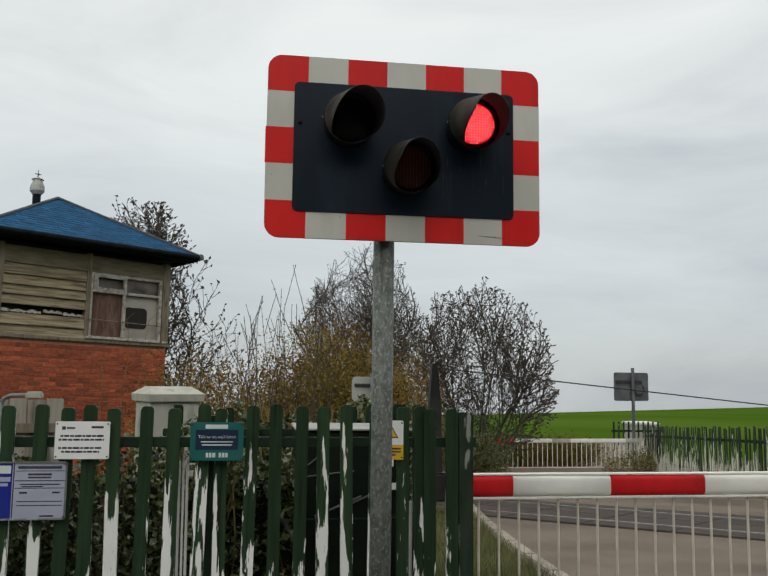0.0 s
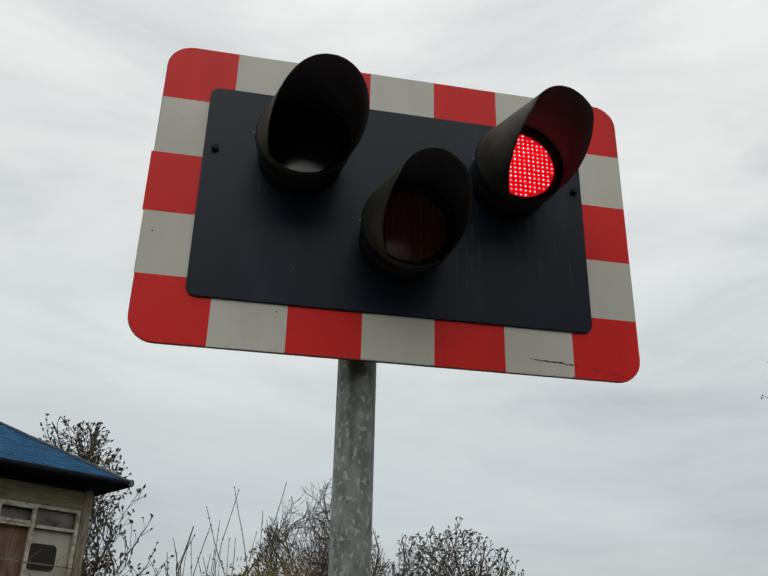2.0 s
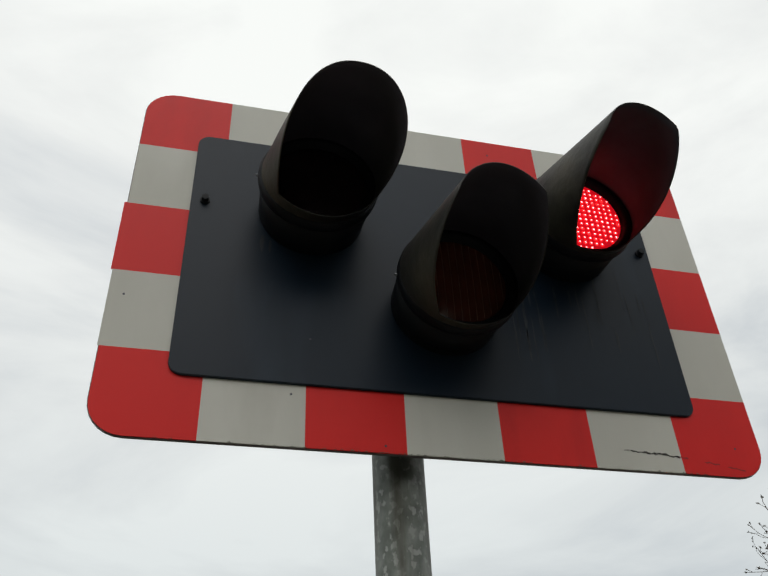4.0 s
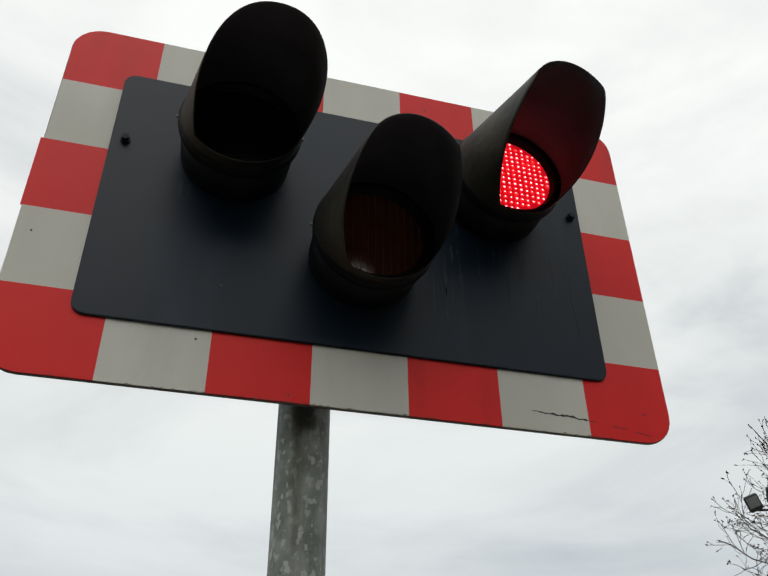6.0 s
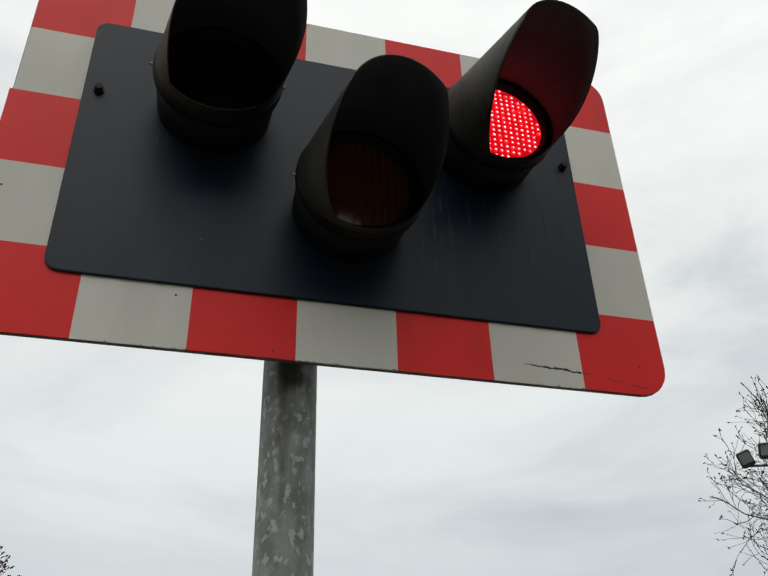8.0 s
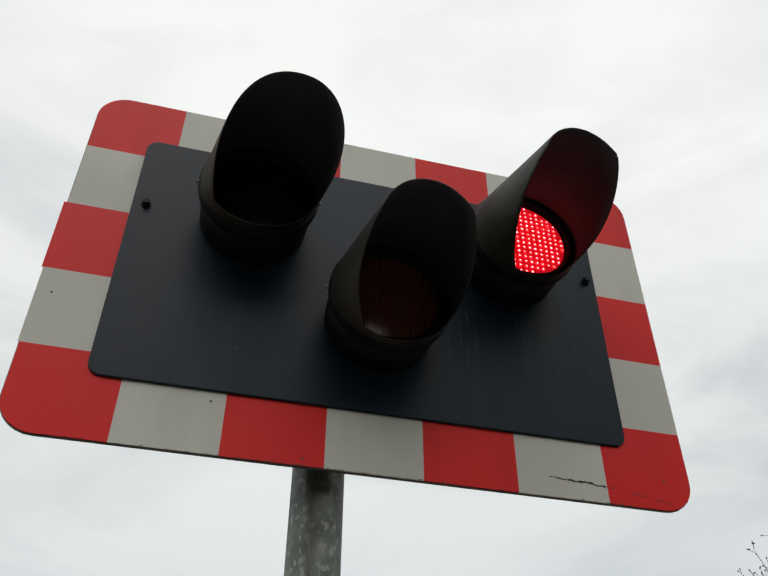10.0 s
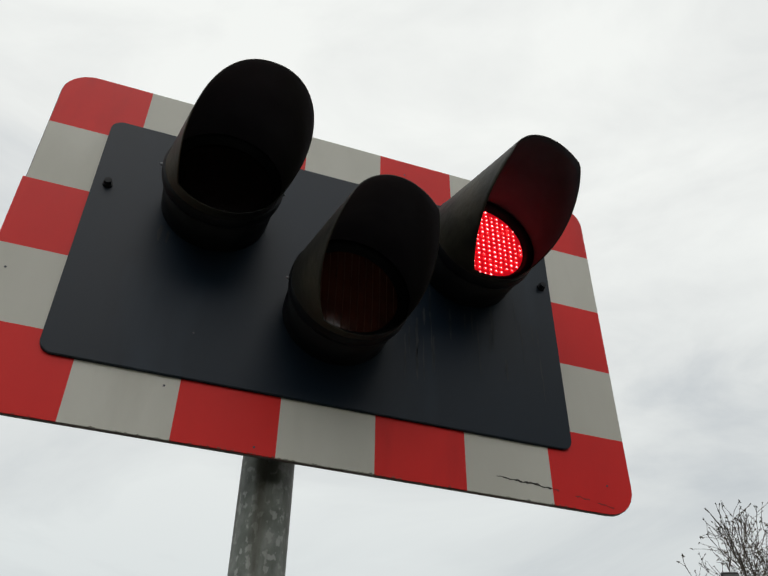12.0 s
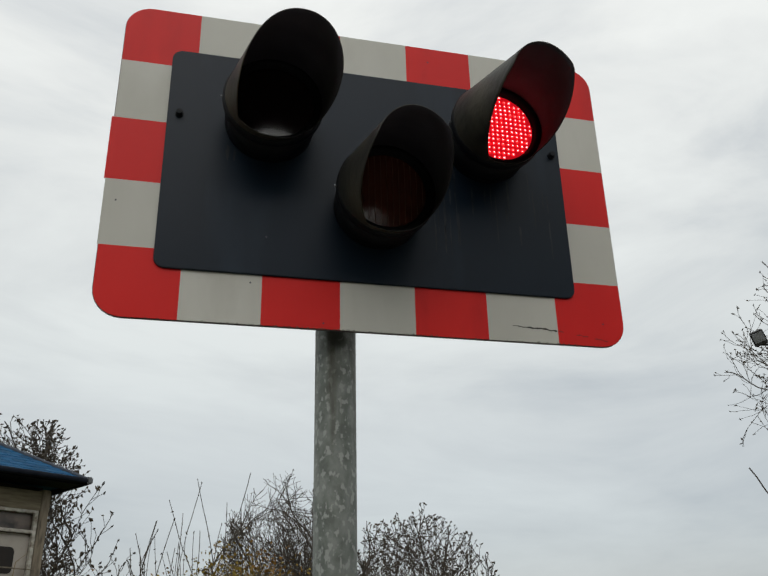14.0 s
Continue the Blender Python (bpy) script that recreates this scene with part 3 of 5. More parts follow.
    lf += [(1 + 40 * q + i, 1 + 40 * (q + 1) + i, 1 + 40 * (q + 1) + (i + 1) % 40, 1 + 40 * q + (i + 1) % 40) for q in range(rings - 1) for i in range(40)]
    raw("lens", [aim @ Vector(v) for v in lv], lf, M_LIT if lit else M_LENS if ribbed else M_DARKLENS, lamp, "lit red lens full of bright dots" if lit else "dark unlit amber lens with fine ribs" if ribbed else "dark unlit red lens", smooth=True)
    if lit:
        rnd = random.Random(12)
        step = 0.0121
        for name, material, size, half, proud in (("led_array", M_LED, 0.0023, 0.0, 0.0014), ("led_glow", M_LEDDIM, 0.0043, 0.0, 0.0003)):
            dv, df = [], []
            for a in range(-9, 10):
                for b in range(-9, 10):
                    x, z = step * (a + half) + rnd.uniform(-0.0004, 0.0004), step * (b + half) + rnd.uniform(-0.0004, 0.0004)
                    if x * x + z * z > (RL - 0.004) ** 2:
                        continue
                    o, y = len(dv), face_y(x, z) - proud
                    s = size * rnd.uniform(0.75, 1.15)
                    dv += [(x + s * math.cos(k * math.pi / 3), y, z + s * math.sin(k * math.pi / 3)) for k in range(6)] + [(x, y - s * 0.4, z)]
                    df += [(o + k, o + (k + 1) % 6, o + 6) for k in range(6)]
            raw(name, [aim @ Vector(v) for v in dv], df, material, lamp, "rows of bright red light dots", "stuff")
    elif ribbed:
        rv, rf = [], []
        for a in range(-6, 7):
            x = 0.0138 * a
            h = math.sqrt(max(0, (RL - 0.003) ** 2 - x * x))
            for k in range(9):
                z = -h + 2 * h * k / 8
                y = face_y(x, z)
                rv += [(x - 0.0009, y + 0.0003, z), (x, y - 0.0016, z), (x + 0.0009, y + 0.0003, z)]
            o = len(rv) - 27
            rf += [(o + 3 * k + c, o + 3 * k + c + 1, o + 3 * k + c + 4, o + 3 * k + c + 3) for k in range(8) for c in (0, 1)]
        raw("lens_ribs", [aim @ Vector(v) for v in rv], rf, M_RIB, lamp, "", "stuff", smooth=True)
    # the two side bolts of the ring
    for sx in (-1, 1):
        bolt = bmesh.new()
        tube(bolt, (sx * (R + 0.004), -D + 0.010, 0), (sx * (R + 0.011), -D + 0.010, 0), 0.0030, 0.0024, n=8)
        part("bolt", put(bolt), M_BOLT, lamp)
    return lamp


signal_lamp(-0.253, 2.594, False, False, 0.1095, 0.122, 0.300, 0.085, 1.015, 0.0, 0.232, 0.030, 0.10, 2.26, 2.58)
signal_lamp(0.004, 2.396, False, True, 0.1120, 0.010, 0.262, 0.040, 1.246, -0.117, 0.230, 0.022, 1.079, 2.506, 1.13)
signal_lamp(0.281, 2.602, True, False, 0.1120, 0.038, 0.262, 0.0, 1.188, -0.083, 0.248, 0.012, 1.074, 2.722, 1.235)
# water marks that have run down the panel below the lamps
rnd = random.Random(31)
for x, z, w, h in [(0.14 + 0.30 * rnd.random(), 2.33 + 0.16 * rnd.random(), rnd.uniform(0.0010, 0.0034), rnd.uniform(0.03, 0.13)) for i in range(22)] + [(-0.33, 2.50, 0.003, 0.03), (-0.345, 2.505, 0.004, 0.04)]:
    mark = bmesh.new()
    steps = 7
    row = []
    for i in range(steps + 1):
        u = i / steps
        hw = w * (0.25 + 0.75 * math.sin(math.pi * min(1, 0.15 + u * 0.85))) * rnd.uniform(0.7, 1.2)
        cxm = x + rnd.uniform(-0.0008, 0.0008)
        row.append((mark.verts.new((cxm - hw, -0.0068, z + h / 2 - h * u)), mark.verts.new((cxm + hw, -0.0068, z + h / 2 - h * u))))
    for p, q in zip(row, row[1:]):
        mark.faces.new((p[0], q[0], q[1], p[1]))
    part("water_mark", mark, M_DRIP, panel)

# ---- picket fence by the signal ----
def paling_mesh(w, d, h, name="paling"):
    bm = bmesh.new()
    prof = [(-w / 2, 0), (w / 2, 0), (w / 2, h - 0.012), (w / 2 - 0.005, h - 0.004), (w / 2 - 0.013, h), (-w / 2 + 0.013, h), (-w / 2 + 0.005, h - 0.004), (-w / 2, h - 0.012)]
    f = bm.faces.new([bm.verts.new((x, -d / 2, z)) for x, z in prof])
    e = bmesh.ops.extrude_face_region(bm, geom=[f])["geom"]
    bmesh.ops.translate(bm, vec=(0, d, 0), verts=[v for v in e if isinstance(v, bmesh.types.BMVert)])
    bmesh.ops.recalc_face_normals(bm, faces=bm.faces)
    me = bpy.data.meshes.new(name)
    bm.to_mesh(me); bm.free()
    return me


FY = 0.37
fence = thing("picket_fence", (0, FY, 0), label="green wooden picket fence, its paint peeling to white below", category="fence")
pm = paling_mesh(0.056, 0.022, 1.0)
rnd = random.Random(3)
for x in [-2.703 + 0.1148 * i for i in range(24)] + [0.071, 0.147, 0.200, 0.306]:
    h = 1.345 + rnd.uniform(-0.012, 0.012)
    piece("paling", pm, M_PALING, fence, m=pose(x + rnd.uniform(-0.006, 0.006), 0, 0.03, rnd.uniform(-0.8, 0.8), rnd.uniform(-1.0, 1.0), rnd.uniform(-2, 2)) @ Matrix.Diagonal((1, 1, h, 1)))
for z in (0.34, 1.215):
    part("rail", B((-2.75, 0.013, z - 0.022), (0.42, 0.050, z + 0.022), 0.004), M_RAILG, fence, "dark green back rail")
for x in (-2.15, -0.83):
    part("post", B((x - 0.045, 0.052, 0), (x + 0.045, 0.142, 1.33), 0.008), M_RAILG, fence)
gate_post = thing("end_post", (0.367, 0.42, 0), label="stout weathered post, green paint flaking to grey wood", category="post")
part("post", B((-0.040, -0.040, -0.02), (0.040, 0.046, 1.352), 0.010), M_POST, gate_post)

back = thing("picket_fence", (0, 0.98, 0), label="second row of green pickets behind the machine", category="fence")
for i in range(17):
    x = -1.05 + 0.142 * i + rnd.uniform(-0.01, 0.01)
    if x > 0.42 or -0.4 < x < -0.2:
        continue
    piece("paling", pm, M_PALING, back, m=pose(x, 0.55, -0.02, 0, rnd.uniform(-0.8, 0.8), 0) @ Matrix.Diagonal((0.95, 1, 1.36 + rnd.uniform(-0.02, 0.02), 1)))
for z in (0.30, 1.18):
    part("rail", B((-1.15, 0.563, z - 0.022), (0.45, 0.60, z + 0.022), 0.004), M_RAILG, back)


def lath_bundle(x, y, widths, top, lean, label):
    """Loose white laths standing upright side by side behind the pickets."""
    t = thing("lath_bundle", (x, y, 0), label=label, category="boards")
    at = 0.0
    for k, w in enumerate(widths):
        part("lath", B((at, -0.006, -0.02), (at + w, 0.006, top - 0.02 * (k % 3)), 0.001, pose(0, 0.004 * (k % 2), 0, 0, lean, 0)), M_LATH, t)
        at += w + 0.007
    return t


lath_bundle(-0.975, FY + 0.070, (0.012, 0.009, 0.012, 0.010, 0.012), 1.165, -0.6, "bundle of loose white laths upright behind the pickets")
lath_bundle(0.105, FY + 0.070, (0.030, 0.014, 0.032, 0.016), 0.94, 0.4, "rough white boards upright behind the end pickets")


# ---- notices on the fence ----
def notice(name, x0, z0, w, h, material, label, bars, tilt=0.0, y=FY - 0.046):
    t = thing(name, (x0 + w / 2, y, z0 + h / 2), label=label, category="notice")
    t.matrix_basis = pose(x0 + w / 2, y, z0 + h / 2, 0, tilt, 0)
    part("board", rounded_plate(-w / 2, w / 2, -h / 2, h / 2, 0.005, 0.0, 0.006), material, t)
    for bx0, bx1, bz0, bz1, bm_, nm, up in bars:
        part(nm, B((-w / 2 + bx0 * w, -0.0006 - up, h / 2 - bz1 * h), (-w / 2 + bx1 * w, 0.0006, h / 2 - bz0 * h)), bm_, t)
    for sx in (-1, 1):
        for sz in (-1, 1):
            part("fixing", Tb((sx * (w / 2 - 0.008), -0.001, sz * (h / 2 - 0.010)), (sx * (w / 2 - 0.008), -0.004, sz * (h / 2 - 0.010)), 0.004, n=8), M_INK, t)
    return t


bars = [(0.12, 0.19, 0.13, 0.22, M_INK, "logo", 0), (0.21, 0.36, 0.15, 0.20, M_INK, "text_bar", 0), (0.66, 0.88, 0.12, 0.18, M_INK, "text_bar", 0)]
for a, b, c in ((0.10, 0.90, 0.36), (0.07, 0.90, 0.46), (0.07, 0.88, 0.68), (0.13, 0.82, 0.78)):
    x = a
    k = 0
    while x < b - 0.02:
        l = (0.05, 0.09, 0.07, 0.12)[k % 4]
        bars.append((x, min(x + l, b), c, c + 0.052, M_INK, "text_bar", 0))
        x += l + 0.018
        k += 1
notice("white_notice", -1.463, 1.148, 0.227, 0.160, M_SIGNW, "white notice with rows of small dark print", bars, 0.0)
bars = [(0.10, 0.90, 0.20, 0.72, M_NAVY, "navy_panel", 0), (0.28, 0.70, 0.06, 0.17, M_PALEINK, "logo_bar", 0.0)]
for a, b, c in ((0.20, 0.80, 0.50), (0.22, 0.78, 0.58)):
    bars.append((a, b, c, c + 0.028, M_PALEINK, "text_bar", 0.0008))
for a, b in ((0.30, 0.345), (0.36, 0.405), (0.42, 0.48), (0.54, 0.585), (0.60, 0.65), (0.665, 0.71)):
    bars.append((a, b, 0.80, 0.92, M_PALEINK, "text_bar", 0.0))
teal = notice("teal_notice", -0.894, 1.140, 0.232, 0.167, M_TEAL, "teal helpline notice with a navy panel and pale print", bars, 0.0)
fc = bpy.data.curves.new("lettering", "FONT")
fc.body, fc.size, fc.align_x, fc.extrude = "Talk to us, we'll listen", 0.0185, "CENTER", 0.0003
fc.materials.append(M_PALEINK)
letters = new("lettering", fc)
letters.parent = teal
letters.matrix_basis = pose(0, -0.0022, 0.014, 90, 0, 0)
bars = [(0.0, 0.30, 0.02, 0.98, M_BLUE, "blue_panel", 0), (0.03, 0.28, 0.06, 0.20, M_PALEINK, "text_bar", 0.0008), (0.03, 0.28, 0.26, 0.34, M_LILAC, "text_bar", 0.0008), (0.03, 0.25, 0.37, 0.42, M_LILAC, "text_bar", 0.0008),
        (0.312, 0.326, 0.02, 0.98, M_INK, "divider", 0)]
for a, b, c, e in ((0.37, 0.93, 0.07, 0.12), (0.50, 0.80, 0.20, 0.235), (0.50, 0.80, 0.255, 0.285), (0.40, 0.92, 0.38, 0.40), (0.42, 0.70, 0.42, 0.44), (0.40, 0.50, 0.52, 0.55), (0.82, 0.92, 0.52, 0.55), (0.37, 0.95, 0.68, 0.695), (0.37, 0.95, 0.75, 0.765), (0.67, 0.85, 0.93, 0.955),
                   (0.34, 0.97, 0.15, 0.162), (0.34, 0.97, 0.32, 0.335), (0.34, 0.97, 0.45, 0.462)):
    bars.append((a, b, c, e, M_INK, "text_bar", 0))
info_board = notice("timetable_board", -1.722, 0.896, 0.318, 0.240, M_LILAC, "pale blue information notice with a deep blue side panel", bars, 0.0)
for a, b in (((-0.159, -0.122), (0.159, -0.115)), ((-0.159, 0.115), (0.159, 0.122)), ((-0.159, -0.122), (-0.152, 0.122)), ((0.152, -0.122), (0.159, 0.122))):
    part("frame_edge", B((a[0], -0.004, a[1]), (b[0], 0.001, b[1])), M_GALV, info_board)
warn = notice("warning_notice", -0.058, 1.142, 0.118, 0.176, M_SIGNW, "white and yellow electrical warning notice", [(0.0, 1.0, 0.62, 1.0, M_YELLOW, "yellow_panel", 0), (0.1, 0.9, 0.70, 0.74, M_INK, "text_bar", 0.0008), (0.1, 0.9, 0.78, 0.82, M_INK, "text_bar", 0.0008), (0.1, 0.7, 0.86, 0.90, M_INK, "text_bar", 0.0008)], 0.0, FY - 0.047)
tri = bmesh.new()
for s, y in ((0.042, -0.001), (0.032, -0.002)):
    f = tri.faces.new([tri.verts.new((s * math.cos(radians(a)), y, 0.030 + s * math.sin(radians(a)))) for a in (90, 210, 330)])
    f.material_index = 1 if s < 0.04 else 0
wt_ob = part("triangle", tri, M_INK, warn)
wt_ob.data.materials.append(M_YELLOW)


# ---- barrier ----
BY, BZ = 0.95, 0.939
machine = thing("barrier_machine", (0, 1.12, 0), label="dark green barrier machine housing behind the fence", category="barrier machine")
part("housing", B((-0.40, -0.22, -0.02), (0.20, 0.32, 1.235), 0.012), M_DKGREEN, machine)
part("lid", B((-0.41, -0.23, 1.235), (0.21, 0.33, 1.245), 0.003), M_PALEBACK, machine, "pale lid edge")
part("side_housing", B((-0.70, -0.16, -0.02), (-0.402, 0.26, 0.98), 0.012), M_DKGREEN, machine)
bmp = B((-0.72, -0.18, 0.98), (-0.402, 0.28, 1.0), 0.006, pose(0, 0, 0, 0, -3, 0))
part("side_lid", bmp, M_RAILG, machine)
for z in (0.42, 0.78):
    part("seam", B((-0.39, -0.226, z), (0.19, -0.2195, z + 0.008)), M_RAILG, machine)
for x0, z0, x1, z1, r in ((-0.40, 0.995, -0.10, 1.03, 0.004), (-0.34, 1.06, -0.24, 1.14, 0.004), (-0.30, 0.80, -0.06, 0.90, 0.006), (-0.12, 0.86, 0.04, 0.93, 0.005), (-0.56, 0.95, -0.40, 0.68, 0.010), (-0.68, 0.94, -0.48, 1.0, 0.004)):
    part("drive_rod", Tb((x0, -0.234, z0), (x1, -0.234, z1), r, n=8), M_FARGREY, machine, "worn grey linkage rod")
for x, z in ((0.08, 1.05), (0.10, 0.93), (-0.16, 1.17)):
    part("white_mark", B((x, -0.2245, z), (x + 0.03, -0.2195, z + 0.035)), M_WHITE, machine)

barrier = thing("crossing_barrier", (0, BY, BZ), label="lowered red and white barrier boom with a hanging rod skirt", category="barrier")
part("clamp_plate", B((0.24, -0.05, -0.075), (0.50, 0.05, 0.075), 0.012), M_BLACK, barrier, "dark bolted boom clamp")
for x in (0.28, 0.46):
    for z in (-0.045, 0.045):
        part("bolt", Tb((x, -0.05, z), (x, -0.064, z), 0.013, n=6), M_SCREW, barrier)
up = bmesh.new()
_q = [(0.275, -0.03), (0.385, -0.03), (0.375, 0.42), (0.352, 0.652), (0.325, 0.652), (0.31, 0.42)]
_f = up.faces.new([up.verts.new((x, -0.012, z)) for x, z in _q])
_e = bmesh.ops.extrude_face_region(up, geom=[_f])["geom"]
bmesh.ops.translate(up, vec=(0, 0.05, 0), verts=[v for v in _e if isinstance(v, bmesh.types.BMVert)])
part("stay_post", up, M_BLACK, barrier, "black tapered stay post")
SEC = 0.556
E0 = 0.770 - SEC
for k in range(11):
    a, b = E0 + SEC * k, E0 + SEC * (k + 1)
    a = max(a, 0.45)
    bmp = bmesh.new()
    ring = [(0.036 * math.copysign(abs(math.cos(q)) ** 0.6, math.cos(q)), 0.055 * math.copysign(abs(math.sin(q)) ** 0.6, math.sin(q))) for q in (2 * math.pi * i / 24 for i in range(24))]
    v0, v1 = [bmp.verts.new((a, y, z)) for y, z in ring], [bmp.verts.new((b - 0.0015, y, z)) for y, z in ring]
    for i in range(24):
        bmp.faces.new((v0[i], v0[(i + 1) % 24], v1[(i + 1) % 24], v1[i])).smooth = True
    bmp.faces.new(v0), bmp.faces.new(v1)
    part("red_section" if k % 2 == 0 else "white_section", bmp, M_REDPAINT if k % 2 == 0 else M_WHITE, barrier)
part("trim", B((0.45, -0.030, -0.070), (6.3, 0.030, -0.0555), 0.004), M_WHITE, barrier, "white rail under the boom")
part("trim", B((0.45, -0.020, 0.0555), (6.3, 0.034, 0.066), 0.003), M_WHITE, barrier)
rod_me = bpy.data.meshes.new("rod")
_b = Tb((0, 0, -0.80), (0, 0, -0.06), 0.0072, n=8)
_b.to_mesh(rod_me); _b.free()
for k in range(52):
    piece("rod", rod_me, M_ROD, barrier, m=pose(0.473 + 0.112 * k, 0, 0, 0, 0, 0))
part("skirt_rail", B((0.45, -0.012, -0.82), (6.3, 0.012, -0.79), 0.004), M_ROD, barrier)
st = bmesh.new()
tube(st, (0.345, 0.01, 0.632), (6.3, 0.0, 0.06), 0.0034, n=6)
part("stay_wire", st, M_BLACK, barrier, "thin dark stay wire")


# ---- far side of the crossing ----
FZ = gz(0, 19.2)
far_b = thing("crossing_barrier", (0, 19.25, FZ + 0.86), label="far white barrier boom with a rod skirt, lowered", category="barrier")
for k in range(9):
    part("red_section" if k < 2 else "white_section", B((5.50 + 0.56 * k, -0.036, -0.055), (5.50 + 0.56 * (k + 1), 0.036, 0.055), 0.012), M_REDPAINT if k < 2 else M_WHITE if k % 4 else M_CREAM, far_b)
for k in range(34):
    piece("rod", rod_me, M_ROD, far_b, m=pose(5.55 + 0.147 * k, 0, 0.02) @ Matrix.Diagonal((1.7, 1.7, 0.95, 1)))
part("skirt_rail", B((5.50, -0.012, -0.78), (10.53, 0.012, -0.74), 0.004), M_ROD, far_b)
part("tip_foot", B((10.45, -0.04, -0.96), (10.53, 0.04, 0.0), 0.006), M_ROD, far_b)

far_f = thing("picket_fence", (0, 0, 0), label="far picket fence, white below and dark green above", category="fence")
pf = paling_mesh(0.054, 0.016, 1.0, "far_paling")
a, b = Vector((10.65, 19.4)), Vector((7.66, 6.6))
cnt = int((b - a).length / 0.145)
ang = math.degrees(math.atan2(b.y - a.y, b.x - a.x))
for i in range(cnt):
    p = a + (b - a) * (i / cnt)
    g = gz(0, p.y)
    piece("paling", pf, M_FARPAL, far_f, m=pose(p.x, p.y, g, rnd.uniform(-1.5, 1.5), rnd.uniform(-1.5, 1.5), ang) @ Matrix.Diagonal((1, 1, 1.27 + rnd.uniform(-0.03, 0.03), 1)))
for hgt in (0.30, 1.0):
    rl = bmesh.new()
    nrm = Vector((-(b - a).y, (b - a).x)).normalized() * 0.03
    vs = [rl.verts.new((q.x + s * nrm.x, q.y + s * nrm.y, gz(0, q.y) + hgt + dz)) for q in (a, b) for s in (0.4, 2) for dz in (-0.03, 0.03)]
    for f in ((0, 1, 5, 4), (2, 3, 7, 6), (0, 2, 6, 4), (1, 3, 7, 5), (0, 1, 3, 2), (4, 5, 7, 6)):
        rl.faces.new([vs[k] for k in f])
    part("rail", rl, M_RAILG, far_f)
far_f2 = thing("picket_fence", (0, 0, 0), label="dark slatted fence return by the far barrier", category="fence")
for i in range(10):
    piece("paling", pf, M_FARPAL, far_f2, m=pose(10.15 + 0.16 * i, 20.4, gz(0, 20.4), 0, 0, 0) @ Matrix.Diagonal((1, 1, 1.42, 1)))
part("rail", B((10.1, 20.43, gz(0, 20.4) + 1.1), (11.8, 20.47, gz(0, 20.4) + 1.16)), M_RAILG, far_f2)


def sign_back(name, x, y, z0, w, h, post_top, material, label, rz):
    t = thing(name, (x, y, gz(0, y)), rz, label, "traffic signal")
    g = gz(0, y)
    part("board", rounded_plate(-w / 2, w / 2, z0 - g, z0 + h - g, -0.02, 0.0, 0.06), material, t)
    part("channel", B((-w * 0.45, -0.05, z0 + h * 0.60 - g), (w * 0.30, -0.021, z0 + h * 0.72 - g), 0.006), M_BLACK, t, "dark cross channel")
    part("lamp_case", B((0.02, -0.12, z0 + h * 0.22 - g), (0.34 * w, -0.021, z0 + h * 0.50 - g), 0.02), M_FARGREY, t)
    part("pole", Tb((0, -0.10, -0.05), (0, -0.10, post_top - g), 0.05, n=16), M_GALV if material is M_PALEBACK else M_FARGREY, t)
    if material is M_PALEBACK:
        return t
    cl = bmesh.new()
    for i in range(12):
        a0, a1 = radians(300 * i / 12 - 60), radians(300 * (i + 1) / 12 - 60)
        tube(cl, (0.20 + 0.16 * math.cos(a0), -0.14, z0 + h * 0.42 - g + 0.16 * math.sin(a0)), (0.20 + 0.16 * math.cos(a1), -0.14, z0 + h * 0.42 - g + 0.16 * math.sin(a1)), 0.012, n=6)
    part("cable_loop", cl, M_BLACK, t)
    return t


sign_back("crossing_signal", 10.64, 20.2, 0.92, 1.20, 0.86, 1.92, M_FARGREY, "grey back of the far crossing signal on its pole", 8)
sign_back("crossing_signal", 0.875, 7.35, 1.205, 0.55, 0.325, 1.57, M_PALEBACK, "pale back of another crossing signal among the shrubs", 6)
cabin = thing("equipment_cabinet", (11.60, 21.6, gz(0, 21.6)), label="pale green equipment cabinet behind the far fence", category="cabinet")
part("body", B((-0.40, -0.4, 0), (0.40, 0.4, 1.34), 0.02), M_CREAM, cabin)
part("roof", B((-0.45, -0.46, 1.34), (0.45, 0.46, 1.42), 0.03), M_WHITE, cabin)

# floodlights
mast = thing("floodlight_mast", (10.56, 9.9, gz(0, 9.9)), label="dark mast with two floodlights on a crossbar", category="floodlight")
g0 = gz(0, 9.9)
part("mast", Tb((0, 0, 0), (0, 0, 6.9), 0.07, 0.05, n=16), M_GALV, mast)
part("crossbar", Tb((-1.15, 0.17, 6.02 - g0), (0.6, -0.1, 6.10 - g0), 0.022, n=10), M_BLACK, mast)
for x, y, tilt, hw, zl in ((-1.15, 0.16, -20, 0.115, 6.14), (-0.70, 0.09, 2, 0.145, 6.30)):
    lampm = pose(x, y - 0.05, zl - g0, 30, 0, -28) @ pose(0, 0, 0, 0, tilt, 0)
    head = part("lamp_head", B((-hw, -0.05, -0.15), (hw, 0.05, 0.12), 0.015, lampm), M_BLACK, mast, "dark floodlight head")
    part("glass", B((-hw + 0.02, -0.056, -0.08), (hw - 0.02, -0.0505, 0.10), 0.0, lampm), M_GLASS, head, "grey floodlight glass")
    part("bracket", Tb((x, y, 6.05 - g0), (x, y - 0.02, zl - 0.04 - g0), 0.018, n=8), M_BLACK, head)


# ---- signal box ----
# local x runs along the end wall to its near corner at the origin, local y goes back along the track
BOXR = 35.0
